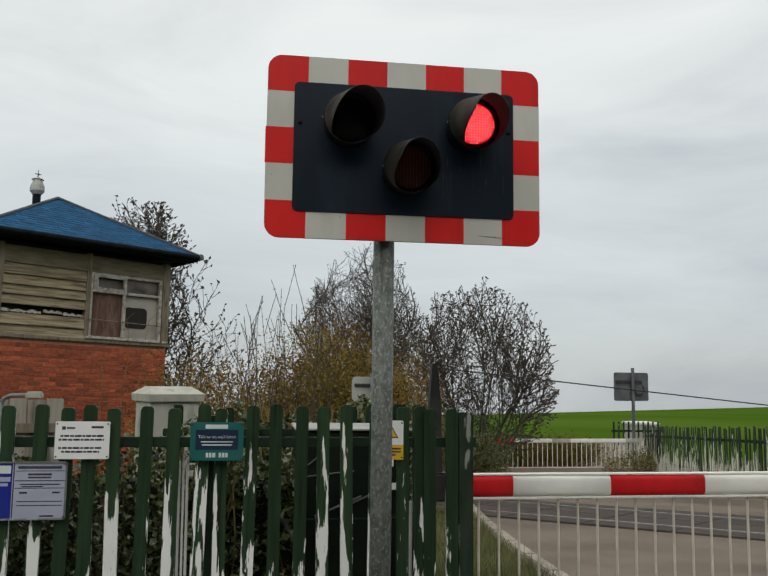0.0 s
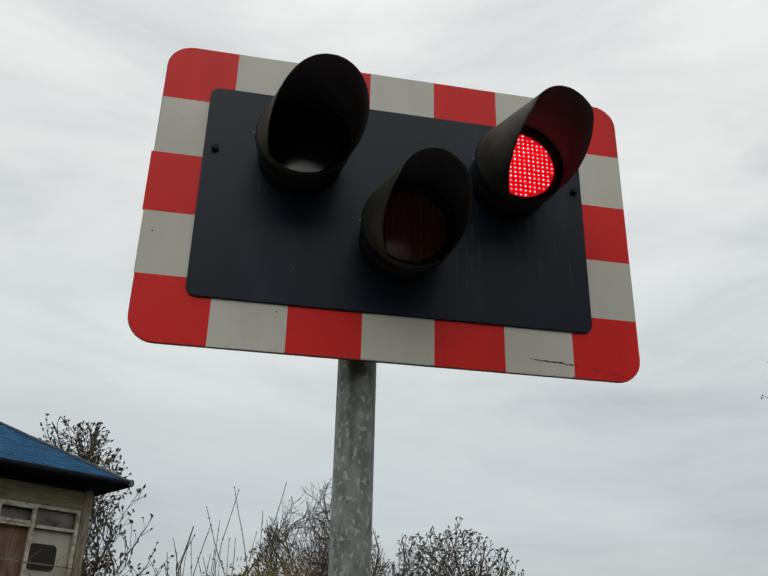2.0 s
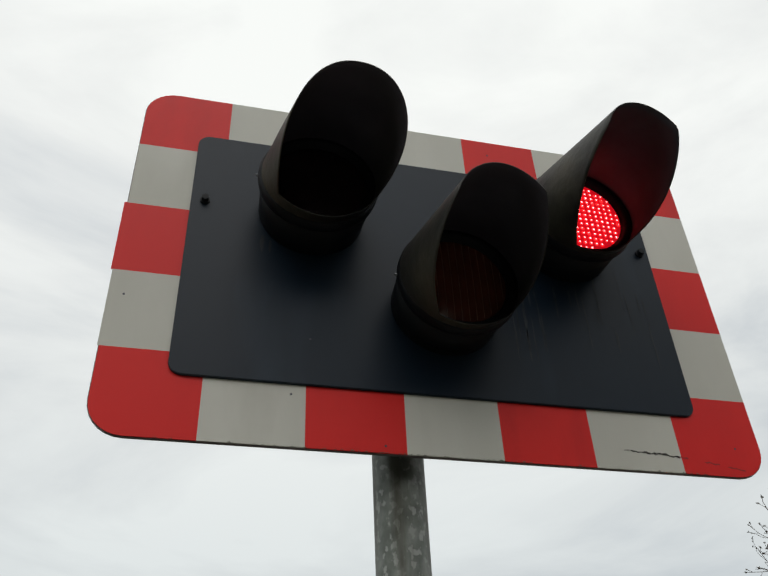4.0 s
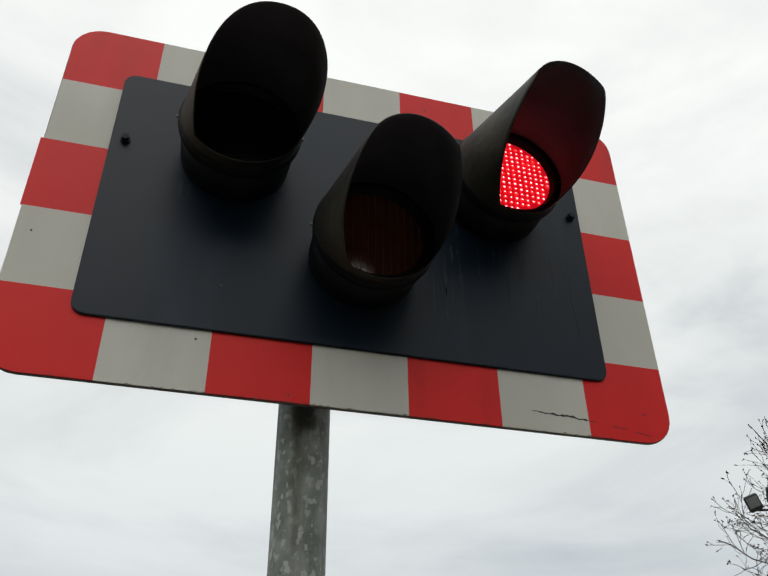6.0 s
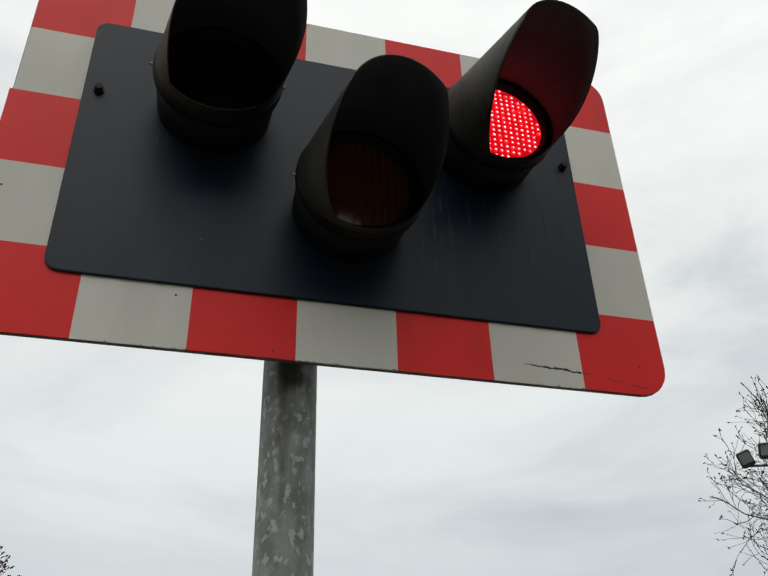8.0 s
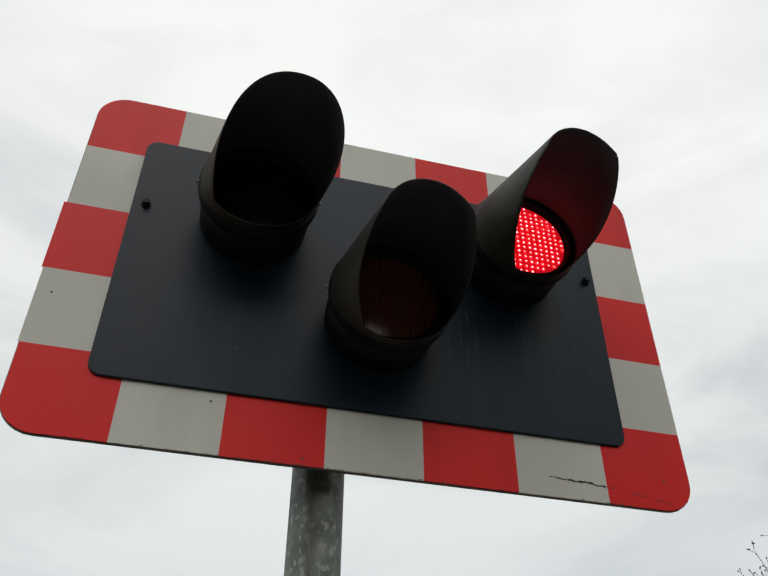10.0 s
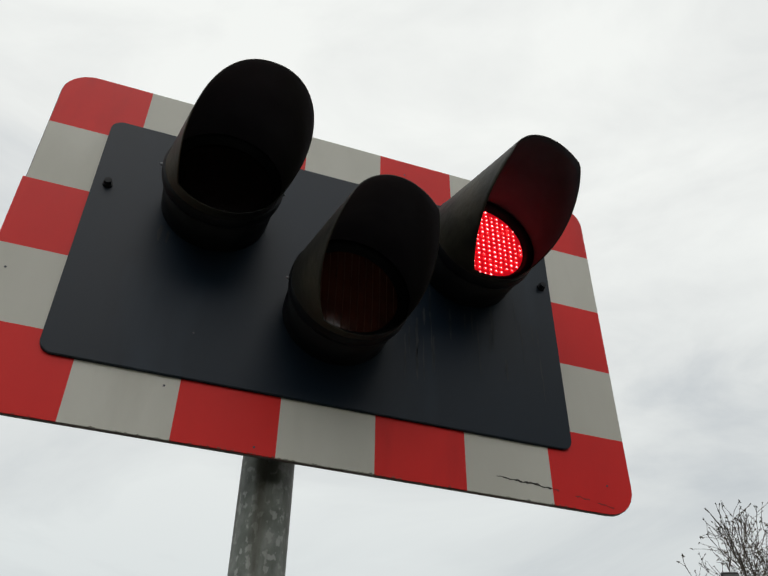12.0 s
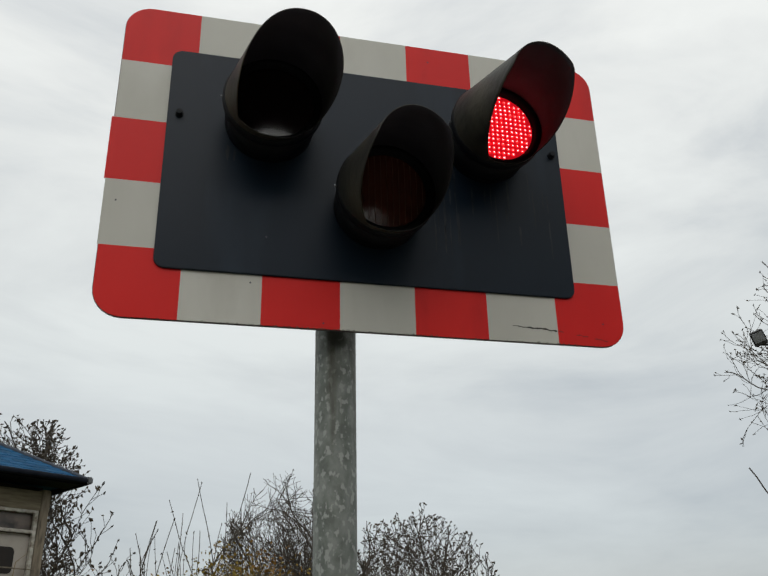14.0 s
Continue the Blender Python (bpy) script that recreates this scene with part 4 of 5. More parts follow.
GB = gz(0, 11.2)
boxh = thing("signal_box", (-2.256, 11.266, -0.011), BOXR, "old signal box, red brick below and weathered timber above", "signal box")
# the box stands square to the falling ground
boxh.matrix_basis = pose(-2.256, 11.266, -0.011, -2.46, 0, 0) @ pose(0, 0, 0, 0, 0, BOXR)
W, L, ZT, ZE = 2.90, 6.4, 2.02, 3.50
part("brick_core", B((-W + 0.004, 0.009, GB - 0.1), (-0.003, L, ZT), 0.0), M_MORTAR, boxh, "recessed mortar")
part("upper_core", B((-W + 0.05, 0.12, ZT), (-0.05, L, ZE + 0.05), 0.0), M_SHADED, boxh, "dark inside behind the timber")
part("side_cladding", B((-0.05, 0.06, ZT + 0.01), (-0.005, L, ZE), 0.0), M_BOARD, boxh)
part("plinth", B((-W - 0.02, -0.02, GB - 0.1), (0.0, 0.008, 0.60), 0.01), M_BRICK, boxh)
brick_me, half_me = [], []
rb = random.Random(11)
for nm, lst, w in (("brick", brick_me, 0.214), ("half_brick", half_me, 0.102)):
    for v in range(3):
        me = bpy.data.meshes.new(nm)
        bb = B((0, 0, 0), (w, 0.05, 0.063), 0.0)
        for q in bb.verts:
            q.co += Vector((rb.uniform(-0.002, 0.002), 0.0, rb.uniform(-0.0015, 0.0015)))
        bb.to_mesh(me); bb.free()
        lst.append(me)
course = 0
z = 0.62
while z + 0.063 < ZT - 0.005:
    x = -W if course % 2 else -W
    first = course % 2
    if first:
        piece("half_brick", half_me[course % 3], M_BRICK, boxh, m=pose(x, rb.uniform(-0.004, 0.003), z))
        x += 0.1115
    while x + 0.214 <= 0.001:
        piece("brick", brick_me[rb.randrange(3)], M_BRICK, boxh, m=pose(x, rb.uniform(-0.005, 0.004), z))
        x += 0.2235
    if x + 0.10 <= 0.001:
        piece("half_brick", half_me[rb.randrange(3)], M_BRICK, boxh, m=pose(x, rb.uniform(-0.004, 0.003), z))
    z += 0.0745
    course += 1
part("sill_beam", B((-W - 0.04, -0.05, ZT - 0.005), (0.05, 0.10, ZT + 0.055), 0.01), M_TIMBER, boxh, "weathered timber sill beam")
for x0, x1 in ((-W - 0.02, -W + 0.08), (-1.50, -1.42), (-0.115, 0.02)):
    part("post", B((x0, -0.02, ZT + 0.055), (x1, 0.11, ZE), 0.006), M_TIMBER, boxh)
part("head_beam", B((-W - 0.03, -0.012, 3.195), (0.03, 0.11, 3.47), 0.006), M_HEAD, boxh)
zb = ZT + 0.055
for k in range(7):
    if k == 2:
        # the broken board, with gaps
        for a, b, dz in ((-W + 0.08, -2.20, -0.01), (-2.16, -1.86, 0.015), (-1.84, -1.50, -0.006)):
            ragged = bmesh.new()
            count = 14
            low = [ragged.verts.new((a + (b - a) * i / count, 0.014, zb + 0.045 + dz + 0.008 * math.sin(3 * i) + rb.uniform(-0.004, 0.004))) for i in range(count + 1)]
            high = [ragged.verts.new((a + (b - a) * i / count, 0.018, zb + 0.085 + dz + 0.014 * math.sin(1.3 * i) + rb.uniform(-0.006, 0.006))) for i in range(count + 1)]
            for i in range(count):
                ragged.faces.new((low[i], low[i + 1], high[i + 1], high[i]))
            out = bmesh.ops.extrude_face_region(ragged, geom=ragged.faces[:])["geom"]
            bmesh.ops.translate(ragged, vec=(0, 0.016, 0), verts=[v for v in out if isinstance(v, bmesh.types.BMVert)])
            part("weatherboard", ragged, M_FRAME, boxh, "split flaking board")
    else:
        bm_ = bmesh.new()
        vs = [bm_.verts.new(c) for c in ((-W + 0.08, -0.030, zb), (-1.50, -0.030, zb), (-1.50, 0.020, zb + 0.176), (-W + 0.08, 0.020, zb + 0.176), (-W + 0.08, 0.045, zb), (-1.50, 0.045, zb), (-1.50, 0.045, zb + 0.176), (-W + 0.08, 0.045, zb + 0.176))]
        for f in ((0, 1, 2, 3), (4, 5, 6, 7), (0, 1, 5, 4), (3, 2, 6, 7), (0, 3, 7, 4), (1, 2, 6, 5)):
            bm_.faces.new([vs[i] for i in f])
        part("weatherboard", bm_, M_BOARD, boxh)
    zb += 0.157
# window of four lights
wx0, wx1, wz0, wz1, wm, wtr = -1.425, -0.12, 2.095, 3.195, -0.81, 2.893
win = part("window", B((wx0 - 0.01, 0.10, wz0), (wx1 + 0.01, 0.115, wz1)), M_INSIDE, boxh, "dusty four-light window with broken panes")
for nm, lo, hi in (("window_frame", (wx0, -0.005, wz1 - 0.045), (wx1, 0.06, wz1)), ("window_frame", (wx0, -0.005, wz0), (wx1, 0.06, wz0 + 0.04)), ("window_frame", (wx0, -0.006, wz0), (wx0 + 0.045, 0.06, wz1)),
                   ("window_frame", (wx1 - 0.05, -0.006, wz0), (wx1, 0.06, wz1)), ("mullion", (wm - 0.025, -0.004, wz0), (wm + 0.025, 0.055, wz1)), ("transom", (wx0, -0.003, wtr - 0.022), (wx1, 0.05, wtr + 0.022))):
    part(nm, B(lo, hi, 0.004), M_FRAME, win)
part("casement", B((wx0 + 0.05, -0.018, wtr + 0.02), (wm - 0.02, -0.006, wtr + 0.06), 0.003), M_FRAME, win)
part("casement", B((wx0 + 0.05, -0.018, wz1 - 0.075), (wm - 0.02, -0.006, wz1 - 0.04), 0.003), M_FRAME, win)
part("casement", B((wx0 + 0.05, -0.018, wtr + 0.02), (wx0 + 0.13, -0.006, wz1 - 0.04), 0.003), M_FRAME, win)
part("blind", B((wx0 + 0.05, 0.075, wz0 + 0.05), (wm - 0.03, 0.085, wtr - 0.03)), M_BLIND, win, "red brown blind behind the glass")
part("pane", B((wm + 0.03, 0.070, wz0 + 0.04), (wx1 - 0.05, 0.080, wtr - 0.03)), M_PALE, win, "pale inner wall seen through")
part("broken_pane", rounded_plate(wm + 0.035, wx1 - 0.24, wz0 + 0.22, wtr - 0.22, 0.069, 0.062, 0.07), M_SHADED, win, "dark hole in the pane")
part("pane", B((wm + 0.03, 0.070, wtr + 0.025), (wx1 - 0.05, 0.080, wz1 - 0.05)), M_INSIDE, win)
part("window_bar", Tb((wx0 - 0.04, -0.045, 2.405), (wx1 + 0.03, -0.045, 2.375), 0.009, n=8), M_TIMBER, win, "rusty bar across the window")
part("window_sill", B((wx0 - 0.06, -0.075, ZT + 0.056), (wx1 + 0.09, 0.06, ZT + 0.095), 0.008), M_FRAME, boxh)
# dead climber stems on the brick
for sx in (-1.18, -0.80, -0.55):
    cs = bmesh.new()
    p = Vector((sx, -0.03, 0.5))
    for k in range(14):
        q = p + Vector((rb.uniform(-0.035, 0.04), rb.uniform(-0.004, 0.004), 0.14))
        tube(cs, p, q, 0.009 - 0.0004 * k, n=5)
        if k % 3 == 1:
            tube(cs, q, q + Vector((rb.choice((-1, 1)) * 0.16, -0.005, 0.14)), 0.004, 0.002, n=4)
        p = q
    part("climber_stem", cs, M_BROWNSTEM, boxh, "bare climber stem")

# hipped slate roof
OV, ZR, ZP = 0.44, 3.63, 4.75
xl, xr, yf, yb = -W - OV, OV - 0.11, -OV, L + OV
ax, ay0, ay1 = -W / 2, 1.60, L - 1.6
roof = bmesh.new()
v = [roof.verts.new(c) for c in ((xl, yf, ZR), (xr, yf, ZR), (xr, yb, ZR), (xl, yb, ZR), (ax, ay0, ZP), (ax, ay1, ZP))]
for f in ((0, 1, 4), (1, 2, 5, 4), (2, 3, 5), (3, 0, 4, 5), (0, 3, 2, 1)):
    roof.faces.new([v[i] for i in f])
roof = part("roof", roof, M_SLATE, boxh, "hipped roof of blue slates")
rows, up_v = 18, Vector((0, ay0 - yf, ZP - ZR))
nrm = Vector((0, -(ZP - ZR), ay0 - yf)).normalized()
for rrow in range(rows):
    u0, u1 = rrow / rows, min(1, (rrow + 1.12) / rows)
    l0, l1 = xl + (ax - xl) * u0, xl + (ax - xl) * u1
    r0, r1 = xr + (ax - xr) * u0, xr + (ax - xr) * u1
    x = xl - (0.1 if rrow % 2 else 0.0)
    while x < r0:
        a, b = x + 0.003, x + 0.197
        lo_a, lo_b, hi_a, hi_b = max(a, l0), min(b, r0), max(a, l1), min(b, r1)
        x += 0.2
        if lo_b - lo_a < 0.03 or hi_b - hi_a < 0.005:
            continue
        s = bmesh.new()
        j = rb.uniform(0.0, 0.004)
        pts = [Vector((lo_a, yf, ZR)) + up_v * u0 + nrm * (j + 0.0075), Vector((lo_b, yf, ZR)) + up_v * u0 + nrm * (j + 0.0075), Vector((hi_b, yf, ZR)) + up_v * u1 + nrm * 0.005, Vector((hi_a, yf, ZR)) + up_v * u1 + nrm * 0.005]
        top = [s.verts.new(p) for p in pts]
        bot = [s.verts.new(p - nrm * 0.007) for p in pts]
        s.faces.new(top); s.faces.new(bot[::-1])
        for i in range(4):
            s.faces.new((top[i], bot[i], bot[(i + 1) % 4], top[(i + 1) % 4]))
        part("slate", s, M_SLATE, roof)
for p, q in (((xl, yf, ZR), (ax, ay0, ZP)), ((xr, yf, ZR), (ax, ay0, ZP)), ((ax, ay0, ZP), (ax, ay1, ZP))):
    part("hip_tile", Tb(Vector(p) + Vector((0, 0, 0.012)), Vector(q) + Vector((0, 0, 0.012)), 0.030, n=10), M_RIDGE, roof)
part("fascia", B((xl + 0.03, yf + 0.03, ZR - 0.075), (xr - 0.03, yf + 0.055, ZR - 0.002)), M_GUTTER, roof)
gut = bmesh.new()
tube(gut, (xl - 0.02, yf - 0.005, ZR - 0.035), (xr + 0.03, yf - 0.005, ZR - 0.015), 0.045, n=12)
part("gutter", gut, M_GUTTER, roof, "black gutter along the eaves")
gut = bmesh.new()
tube(gut, (xr + 0.01, yf, ZR - 0.03), (xr + 0.01, yb, ZR - 0.03), 0.045, n=12)
part("gutter", gut, M_GUTTER, roof)
part("gutter_end", B((xr - 0.02, yf - 0.06, ZR - 0.06), (xr + 0.07, yf + 0.03, ZR + 0.04), 0.015), M_FARGREY, roof)
part("soffit", B((xl + 0.04, yf + 0.06, ZR - 0.055), (xr - 0.04, 0.10, ZR - 0.03)), M_GUTTER, roof)
vent = part("roof_vent", Tb((ax, 2.65, ZP - 0.05), (ax, 2.65, 5.06), 0.075, 0.075, n=16), M_GUTTER, boxh, "pale metal roof ventilator with a finial")
vb = bmesh.new()
tube(vb, (ax, 2.65, 5.03), (ax, 2.65, 5.10), 0.085, 0.135, n=16)
tube(vb, (ax, 2.65, 5.10), (ax, 2.65, 5.21), 0.135, 0.130, n=16)
tube(vb, (ax, 2.65, 5.21), (ax, 2.65, 5.33), 0.118, 0.085, n=16)
tube(vb, (ax, 2.65, 5.33), (ax, 2.65, 5.385), 0.115, 0.020, n=16)
part("vent_cap", vb, M_PALEBACK, vent)
vb = bmesh.new()
tube(vb, (ax, 2.65, 5.38), (ax, 2.65, 5.53), 0.014, 0.004, n=8)
tube(vb, (ax - 0.055, 2.65, 5.44), (ax + 0.055, 2.65, 5.44), 0.010, n=6)
part("finial", vb, M_BLACK, vent)

# ---- cabinets and panels behind the fence ----
lc = thing("equipment_cabinet", (-1.247, 3.15, gz(0, 3.15)), 27, "pale weathered steel equipment cabinet with a hipped lid", "cabinet")
lc.matrix_basis = lc.matrix_basis @ Matrix.Diagonal((0.76, 0.76, 1, 1))
zc = -gz(0, 3.15)
part("body", B((-0.25, 0, 0), (0.27, 0.45, 1.312 + zc), 0.012), M_CREAM, lc)
part("door", B((0.0, -0.010, 0.1), (0.25, 0.0, 1.29 + zc), 0.004), M_CREAM, lc)
part("hinge_strip", B((-0.012, -0.014, 0.1), (-0.002, 0.0, 1.29 + zc)), M_INK, lc)
lid = bmesh.new()
vs = [lid.verts.new(c) for c in ((-0.28, -0.04, 1.312 + zc), (0.30, -0.04, 1.312 + zc), (0.30, 0.49, 1.312 + zc), (-0.28, 0.49, 1.312 + zc), (-0.29, -0.05, 1.368 + zc), (0.31, -0.05, 1.368 + zc), (0.31, 0.50, 1.368 + zc), (-0.29, 0.50, 1.368 + zc), (-0.20, 0.12, 1.425 + zc), (0.22, 0.12, 1.425 + zc), (0.22, 0.33, 1.425 + zc), (-0.20, 0.33, 1.425 + zc))]
for f in ((0, 1, 2, 3), (0, 1, 5, 4), (1, 2, 6, 5), (2, 3, 7, 6), (3, 0, 4, 7), (4, 5, 9, 8), (5, 6, 10, 9), (6, 7, 11, 10), (7, 4, 8, 11), (8, 9, 10, 11)):
    lid.faces.new([vs[i] for i in f])
part("lid", lid, M_CREAM, lc, "pale lid with moss stains")
part("handle", B((-0.20, -0.03, 0.80 + zc), (-0.08, -0.001, 0.84 + zc), 0.006), M_BLACK, lc)

pf_ = thing("plank_panel", (-2.36, 2.95, gz(0, 2.95)), 8, "grey weathered plank panel behind the fence", "panel")
for k in range(6):
    part("plank", B((-0.42 + 0.125 * k, 0, 0), (-0.42 + 0.125 * k + 0.12, 0.022, 1.46 + 0.01 * (k % 2)), 0.004), M_PLANK, pf_)
for z in (0.5, 1.22):
    part("batten", B((-0.44, -0.03, z), (0.34, -0.001, z + 0.07), 0.005), M_TIMBER, pf_)
hr = thing("pipe_lamp", (-2.30, 2.60, gz(0, 2.6)), 0, "bent grey pipe carrying a small cream lamp", "lamp")
pp = bmesh.new()
pts = [Vector((-0.06, 0, 0)), Vector((-0.06, 0, 1.40)), Vector((-0.05, 0, 1.455)), Vector((-0.01, 0, 1.48)), Vector((0.12, 0, 1.484))]
for p, q in zip(pts, pts[1:]):
    tube(pp, p, q, 0.014, n=8)
part("pipe", pp, M_GALV, hr)
part("lamp_case", B((0.10, -0.03, 1.458), (0.212, 0.03, 1.510), 0.01), M_CREAM, hr)


# ---- plants ----
class Wood:
    """Collects tapered prisms."""

    def __init__(self):
        self.v, self.f = [], []

    def limb(self, p, q, r0, r1, n):
        d = q - p
        a = d.orthogonal().normalized()
        b = d.normalized().cross(a)
        o = len(self.v)
        for c, r in ((p, r0), (q, r1)):
            for k in range(n):
                t = 2 * math.pi * k / n
                self.v.append(c + a * (r * math.cos(t)) + b * (r * math.sin(t)))
        for k in range(n):
            self.f.append((o + k, o + (k + 1) % n, o + n + (k + 1) % n, o + n + k))

    def bud(self, c, s, rng):
        o = len(self.v)
        d = Vector((rng.uniform(-1, 1), rng.uniform(-1, 1), rng.uniform(-1, 1))).normalized()
        a = d.orthogonal().normalized()
        b = d.cross(a)
        self.v += [c - d * s, c + a * s * 0.6, c + d * s * 1.3, c - a * s * 0.6, c + b * s * 0.5]
        self.f += [(o, o + 1, o + 2, o + 3), (o, o + 1, o + 4), (o + 2, o + 4, o + 1), (o + 2, o + 3, o + 4), (o, o + 4, o + 3)]

    def leaf(self, c, s, rng):
        o = len(self.v)
        d = Vector((rng.uniform(-1, 1), rng.uniform(-1, 1), rng.uniform(-0.8, 0.8))).normalized()
        a = d.orthogonal().normalized()
        a = (a * math.cos(t := rng.uniform(0, 6.28)) + d.cross(a) * math.sin(t))
        self.v += [c, c + d * s * 0.5 + a * s * 0.35, c + d * s, c + d * s * 0.5 - a * s * 0.35]
        self.f += [(o, o + 1, o + 2, o + 3)]


def tree(name, x, y, crown, seed, label, stems=1, step=0.16, buds=0.5, bud_size=0.035, least=0.006, girth=1.0, thick=1.0, lean=0.5):
    """A leafless tree: stems fork into limbs, branches and twigs until they reach an uneven crown, (half width, half depth, lower, upper height)."""
    rng = random.Random(seed)
    rx, ry, lo, hi = crown
    mid, hz = (lo + hi) / 2, (hi - lo) / 2
    wood, twig, buds_ = Wood(), Wood(), Wood()

    def reach(p):
        d = Vector((p.x / rx, p.y / ry, (p.z - mid) / hz))
        n = d.normalized() if d.length > 1e-6 else Vector((0, 0, 1))
        return d.length / (1 + 0.09 * math.sin(7 * n.x + seed) * math.cos(6 * n.z + 2 * n.y) + 0.05 * math.sin(17 * n.x + 13 * n.z))

    def side(d, angle):
        a = d.orthogonal().normalized()
        b = d.cross(a)
        t = rng.uniform(0, 6.283)
        return (d * math.cos(angle) + (a * math.cos(t) + b * math.sin(t)) * math.sin(angle)).normalized()

    far = [9.0, hz * 1.05, hz * 0.55, hz * 0.26]
    size = [least * 5.2 * girth, least * 2.7 * girth, least * 1.45, least]
    jobs = []
    for k in range(stems):
        a = 6.283 * k / stems + rng.uniform(-0.4, 0.4)
        out = lean * rng.uniform(0.35, 1.0) * (stems > 1)
        jobs.append((Vector((0.12 * math.cos(a), 0.12 * math.sin(a), -0.15)) * (stems > 1) + Vector((0, 0, -0.05)), Vector((math.cos(a) * out, math.sin(a) * out, 1)).normalized(), 0))
    while jobs:
        p, d, level = jobs.pop()
        gone, r = 0.0, size[level] * rng.uniform(0.85, 1.15)
        seg = step * (1.3, 1.15, 1.0, 0.8)[level]
        while gone < far[level] * rng.uniform(0.8, 1.1):
            rise = 0.05 if level else 0.0
            wob = (0.07, 0.13, 0.17, 0.20)[level]
            d = (d + Vector((rng.gauss(0, wob), rng.gauss(0, wob), rng.gauss(0, wob) + rise))).normalized()
            q = p + d * seg
            inside = reach(q) < 1.0 or (level == 0 and q.z < lo + 0.2 * hz)
            r2 = max(size[min(3, level + 1)] * 0.75, r * (0.955 if level else 0.965))
            (wood if level < 2 else twig).limb(p, q, r, r2, 6 if level < 2 else 3)
            p, r, gone = q, r2, gone + seg
            if level == 3 and rng.random() < buds * 0.30:
                buds_.bud(p, bud_size * rng.uniform(0.5, 1.0), rng)
            if not inside:
                break
            if p.z > lo * 0.9 and level < 3 and rng.random() < (0.55, 0.72, 0.85)[level] * thick:
                jobs.append((p, side(d, rng.uniform(0.45, 1.0)), level + 1))
                if level < 2 and rng.random() < 0.45:
                    jobs.append((p, side(d, rng.uniform(0.5, 1.1)), 3))
        if level == 3:
            if rng.random() < buds:
                buds_.bud(p, bud_size * rng.uniform(0.7, 1.3), rng)
        elif reach(p) < 1.05:
            jobs += [(p, side(d, rng.uniform(0.2, 0.5)), level + 1) for _ in range(2)]
    t = thing(name, (x, y, gz(0, y)), label=label, category="tree")
    raw("trunk", wood.v, wood.f, M_BARK, t, "dark bare trunk and limbs", smooth=True)
    raw("crown", twig.v, twig.f, M_TWIG, t, "crown of fine bare twigs", "stuff")
    raw("foliage", buds_.v, buds_.f, M_BUD, t, "sparse dark buds and leaves", "stuff")
    return t


def saplings(x, y, seed, label):
    """Thin straight whips in a loose row, each with a few steep side shoots and buds along it."""
    rng = random.Random(seed)
    st_, bd = Wood(), Wood()
    for k in range(23):
        u = k / 22
        h = (2.02 + 0.98 * math.sin(math.pi * (0.16 + 0.66 * u))) * rng.uniform(0.84, 1.03)
        runs = [(Vector((-0.52 + 0.98 * u + rng.uniform(-0.06, 0.06), rng.uniform(-0.3, 0.3), -0.05)), Vector((-0.10 + 0.26 * u + rng.uniform(-0.05, 0.05), 0, 1)).normalized(), h, 0.0135)]
        while runs:
            p, d, left, r = runs.pop()
            n = max(4, int(left / 0.13))
            for i in range(n):
                d = (d + Vector((rng.gauss(0, 0.035), rng.gauss(0, 0.035), 0.012))).normalized()
                q = p + d * (left / n)
                st_.limb(p, q, r, r * 0.94, 4)
                p, r = q, max(0.0034, r * 0.94)
                if rng.random() < 0.6:
                    bd.bud(p, 0.016 * rng.uniform(0.7, 1.3), rng)
                if left > 1.2 and i > n * 0.3 and rng.random() < 0.22:
                    runs.append((p.copy(), (d + Vector((rng.uniform(-0.45, 0.45), rng.uniform(-0.3, 0.3), 0))).normalized(), left * rng.uniform(0.15, 0.30), 0.006))
    t = thing("sapling_clump", (x, y, gz(0, y)), label=label, category="shrub")
    raw("stem_mass", st_.v, st_.f, M_BARK, t, "", "stuff")
    raw("bud_mass", bd.v, bd.f, M_BUD, t, "", "stuff")


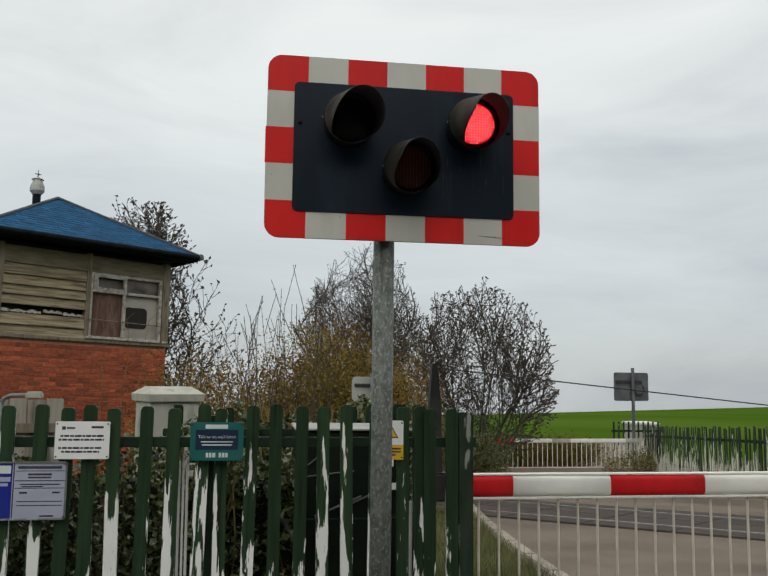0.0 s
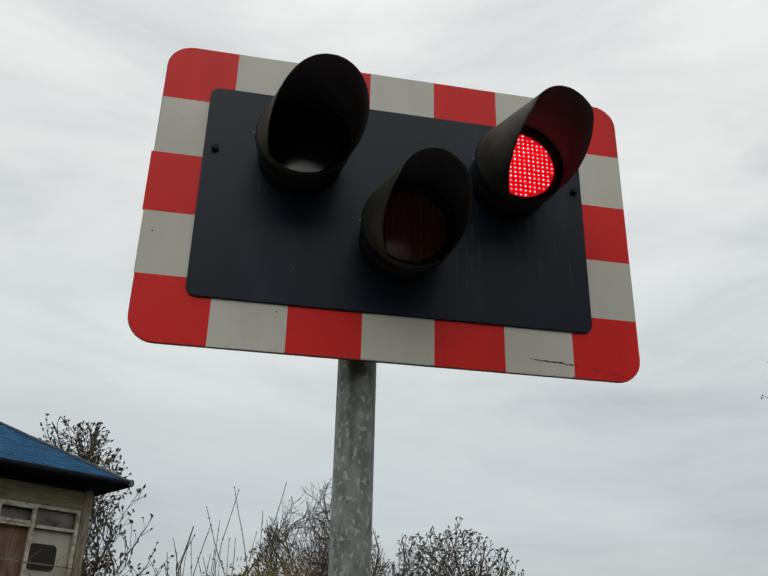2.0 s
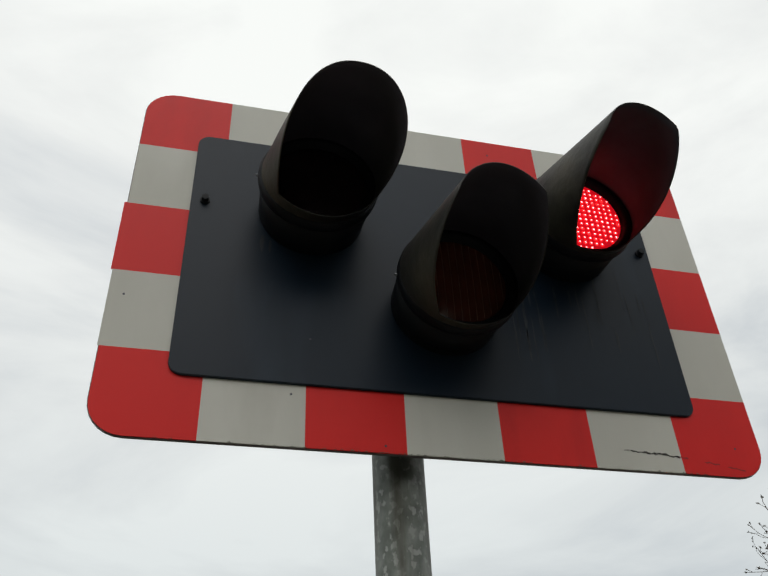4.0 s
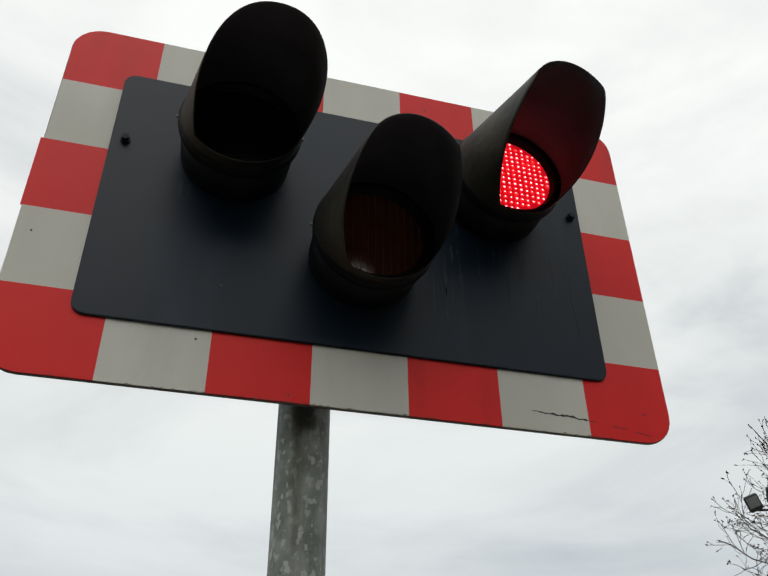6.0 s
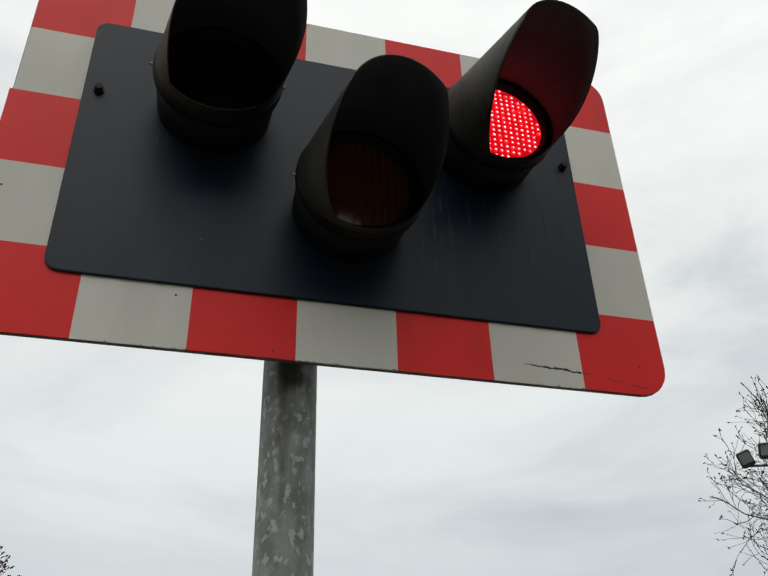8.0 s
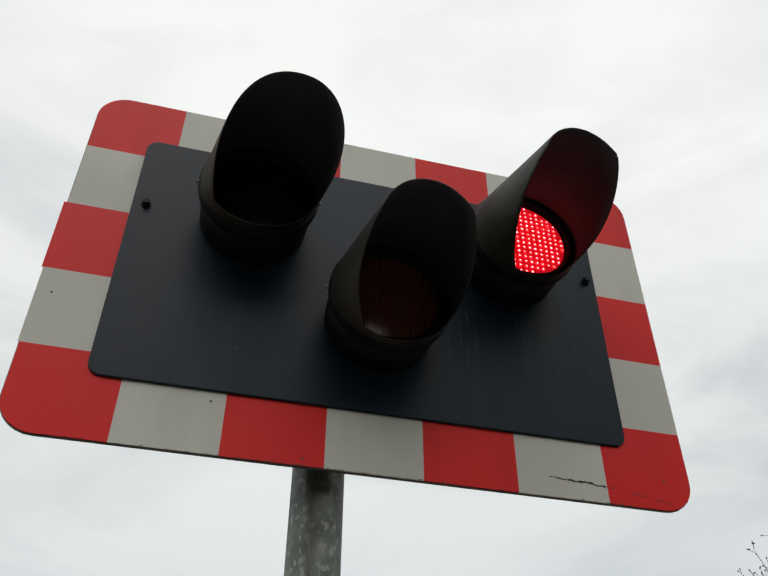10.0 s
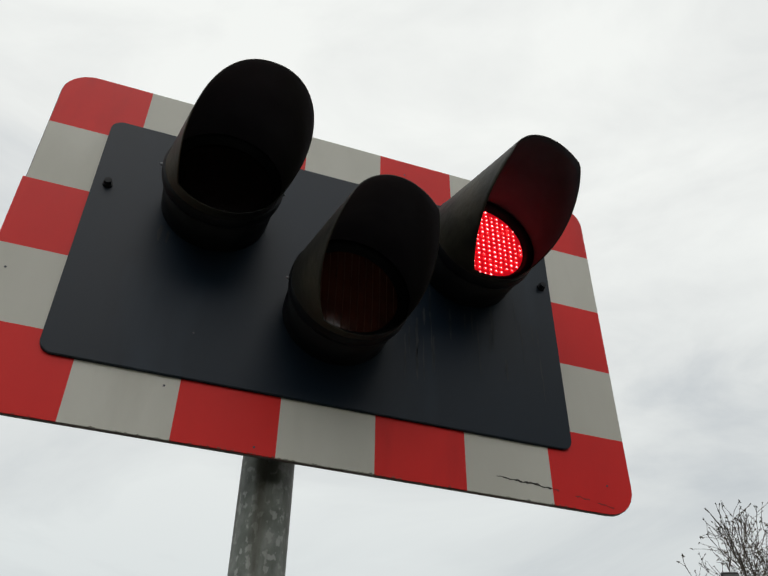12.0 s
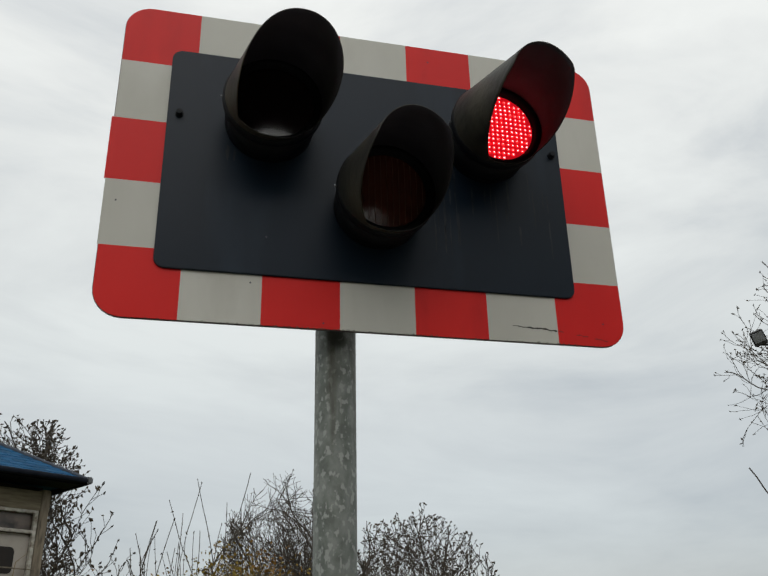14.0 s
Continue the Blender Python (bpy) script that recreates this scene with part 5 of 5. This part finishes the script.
def shrub(name, x, y, rx, ry, h, seed, label, stems, leaves, leaf_size, stem_m, leaf_m, stem_r=0.012, lean=0.3, taper=0.5, low=0.0):
    rng = random.Random(seed)
    st_, lf_ = Wood(), Wood()
    for _ in range(stems):
        a, q = rng.uniform(0, 6.283), math.sqrt(rng.random())
        bx, by = rx * q * math.cos(a), ry * q * math.sin(a)
        hh = h * (1 - taper * q * q) * rng.uniform(0.72, 1.02)
        p = Vector((bx * 0.75, by * 0.75, -0.05))
        d = Vector((bx / rx * lean, by / ry * lean, 1)).normalized()
        n = 6
        tip = []
        for k in range(n):
            d = (d + Vector((rng.uniform(-0.13, 0.13), rng.uniform(-0.13, 0.13), 0.02))).normalized()
            e = p + d * (hh / n)
            st_.limb(p, e, stem_r * (1 - 0.13 * k), stem_r * (1 - 0.13 * (k + 1)), 3)
            for _s in range(2):
                if k > 0 and rng.random() < 0.75:
                    sd = (d + Vector((rng.uniform(-0.9, 0.9), rng.uniform(-0.9, 0.9), rng.uniform(-0.1, 0.6)))).normalized()
                    e2 = e + sd * hh * rng.uniform(0.06, 0.16)
                    st_.limb(e, e2, stem_r * 0.4, stem_r * 0.2, 3)
                    tip.append(e2)
            p = e
            tip.append(p)
        for _l in range(leaves // stems):
            c = rng.choice(tip)
            if c.z < low * h:
                continue
            lf_.leaf(c + Vector((rng.gauss(0, 0.11), rng.gauss(0, 0.11), rng.gauss(0, 0.11))), leaf_size * rng.uniform(0.6, 1.3), rng)
    t = thing(name, (x, y, gz(0, y)), label=label, category="shrub")
    raw("stem_mass", st_.v, st_.f, stem_m, t, "", "stuff")
    if lf_.v:
        raw("foliage", lf_.v, lf_.f, leaf_m, t, "", "stuff")
    return t


tree("tree", -1.95, 13.5, (1.15, 0.9, 0.4, 4.46), 38, "bare tree behind the signal box, dotted with small dark leaves", 7, 0.15, 1.0, 0.044, 0.0056, lean=0.5, thick=1.1)
tree("tree", -3.62, 15.3, (1.38, 1.1, 2.4, 6.28), 23, "bare tree with scattered leaves rising over the slate roof", 8, 0.14, 1.0, 0.042, 0.0060, lean=0.45, thick=1.0)
tree("tree", 2.44, 21.2, (1.80, 1.5, 1.4, 6.58), 40, "distant leafless tree with a fine rounded twig crown", 7, 0.15, 0.25, 0.034, 0.0074, 1.2, 1.1, 0.55)
tree("tree", 4.50, 15.9, (1.93, 1.4, 0.15, 4.60), 31, "spreading leafless tree with many stems and dark buds", 10, 0.15, 0.9, 0.042, 0.0060, 1.1, 1.0, 0.95)
tree("tree", 15.3, 13.72, (3.12, 2.8, 4.7, 10.75), 25, "tall bare roadside tree with dark buds on fine twigs", 6, 0.20, 1.0, 0.042, 0.0062, 1.4, 0.88, 0.30)
shrub("shrub", 0.54, 9.6, 1.25, 1.0, 2.80, 31, "dense olive brown shrub with many upright stems", 760, 76000, 0.047, M_BROWNSTEM, M_OLIVE, 0.0075, 0.28, 0.55)
shrub("shrub", 1.41, 10.6, 1.0, 0.9, 2.5, 37, "olive shrub merging into the thicket", 360, 36000, 0.042, M_BROWNSTEM, M_OLIVE, 0.0075, 0.28, 0.55)
shrub("shrub", -1.23, 8.9, 0.95, 0.7, 2.35, 32, "low tangled olive shrub by the signal box", 300, 22000, 0.044, M_BROWNSTEM, M_OLIVE, 0.007, 0.35, 0.4)
saplings(-0.34, 7.6, 33, "clump of thin bare upright saplings")
shrub("shrub", 2.49, 12.9, 1.1, 0.8, 1.75, 34, "dark low bramble thicket under the trees", 160, 9000, 0.045, M_BROWNSTEM, M_IVY, 0.007, 0.4, 0.3)
shrub("shrub", 4.40, 15.6, 1.0, 0.7, 1.25, 35, "dark undergrowth at the foot of the trees", 160, 9000, 0.05, M_BROWNSTEM, M_IVY, 0.007, 0.4, 0.3)
shrub("shrub", 7.20, 21.0, 3.4, 0.6, 0.95, 38, "low olive hedge bank behind the far barrier", 600, 30000, 0.055, M_BROWNSTEM, M_HEDGE, 0.006, 0.5, 0.1)
shrub("shrub", 9.95, 18.4, 1.2, 0.5, 0.62, 36, "brown dead weeds along the far fence", 90, 2500, 0.05, M_BROWNSTEM, M_HEDGE, 0.006, 0.5, 0.2)


# ivy hedges behind the pickets
def ivy_hedge(y, x0, x1, top, count, seed, label):
    rng = random.Random(seed)
    ivy, canes = Wood(), Wood()
    for _ in range(count):
        x, zz = rng.uniform(x0, x1), rng.random() ** 0.8
        h = top + 0.09 * math.sin(5 * x) + 0.05 * math.sin(13 * x)
        c = Vector((x, 0.10 * rng.random() + 0.12 * math.sin(4 * x + 6 * zz) + rng.uniform(0, 0.18), 0.02 + zz * h))
        ivy.leaf(c, rng.uniform(0.022, 0.055), rng)
    for _ in range(int(22 * (x1 - x0))):
        p = Vector((rng.uniform(x0, x1), 0.22, 0))
        for k in range(5):
            q = p + Vector((rng.uniform(-0.08, 0.08), rng.uniform(-0.03, 0.03), top * 0.205))
            canes.limb(p, q, 0.006, 0.005, 3)
            p = q
    hedge = thing("ivy_hedge", (0, y, gz(0, y)), label=label, category="hedge")
    raw("foliage", ivy.v, ivy.f, M_IVY, hedge, "", "stuff")
    raw("cane_mass", canes.v, canes.f, M_BROWNSTEM, hedge, "", "stuff")
    # solid dark block stands in for the shade between the leaves
    part("dead_mass", B((x0 + 0.05, 0.30, 0.0), (x1 - 0.02, 0.55, top - 0.19), 0.08), M_SHADED, hedge, "near-black block in place of the shade inside the hedge")


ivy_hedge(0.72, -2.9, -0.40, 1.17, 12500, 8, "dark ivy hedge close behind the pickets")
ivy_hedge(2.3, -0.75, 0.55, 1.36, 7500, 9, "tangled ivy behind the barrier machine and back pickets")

# unseen leaf belt added behind the walk, blocks low sky from lens reflections
rng = random.Random(44)
hl = Wood()
for _ in range(14000):
    x = rng.uniform(-26, 22)
    h = 9.2 + 0.8 * math.sin(0.6 * x) + 0.5 * math.sin(1.9 * x)
    hl.leaf(Vector((x, rng.uniform(-0.8, 0.8), h * rng.random() ** 0.8)), rng.uniform(0.25, 0.55), rng)
hb = thing("unseen_belt", (0, -14.5, 0), label="unseen tall leaf screen added to darken low reflections", category="trees")
raw("foliage", hl.v, hl.f, M_IVY, hb, "", "stuff")
part("dead_mass", B((-26, -0.5, 0), (22, 0.5, 8.0), 0.2), M_SHADED, hb, "near-black core of the added screen")
rng = random.Random(18)

# verge grass by the kerb
gb = Wood()
for _ in range(5200):
    y = rng.uniform(1.5, 9.5)
    x = rng.uniform(0.45, road_left(y) - 0.15)
    h = rng.uniform(0.05, 0.24)
    o = len(gb.v)
    dx, dy, a = rng.uniform(-0.5, 0.5) * h, rng.uniform(-0.5, 0.5) * h, rng.uniform(0, 6.28)
    g = gz(0, y)
    wx, wy = 0.006 * math.cos(a), 0.006 * math.sin(a)
    gb.v += [(x - wx, y - wy, g), (x + wx, y + wy, g), (x + dx, y + dy, g + h)]
    gb.f.append((o, o + 1, o + 2))
me = bpy.data.meshes.new("verge_grass")
me.from_pydata(gb.v, [], gb.f)
me.materials.append(M_GRASSB)
tagged(new("verge_grass", me), "rough tufted verge grass beside the kerb", "grass", kind="stuff")
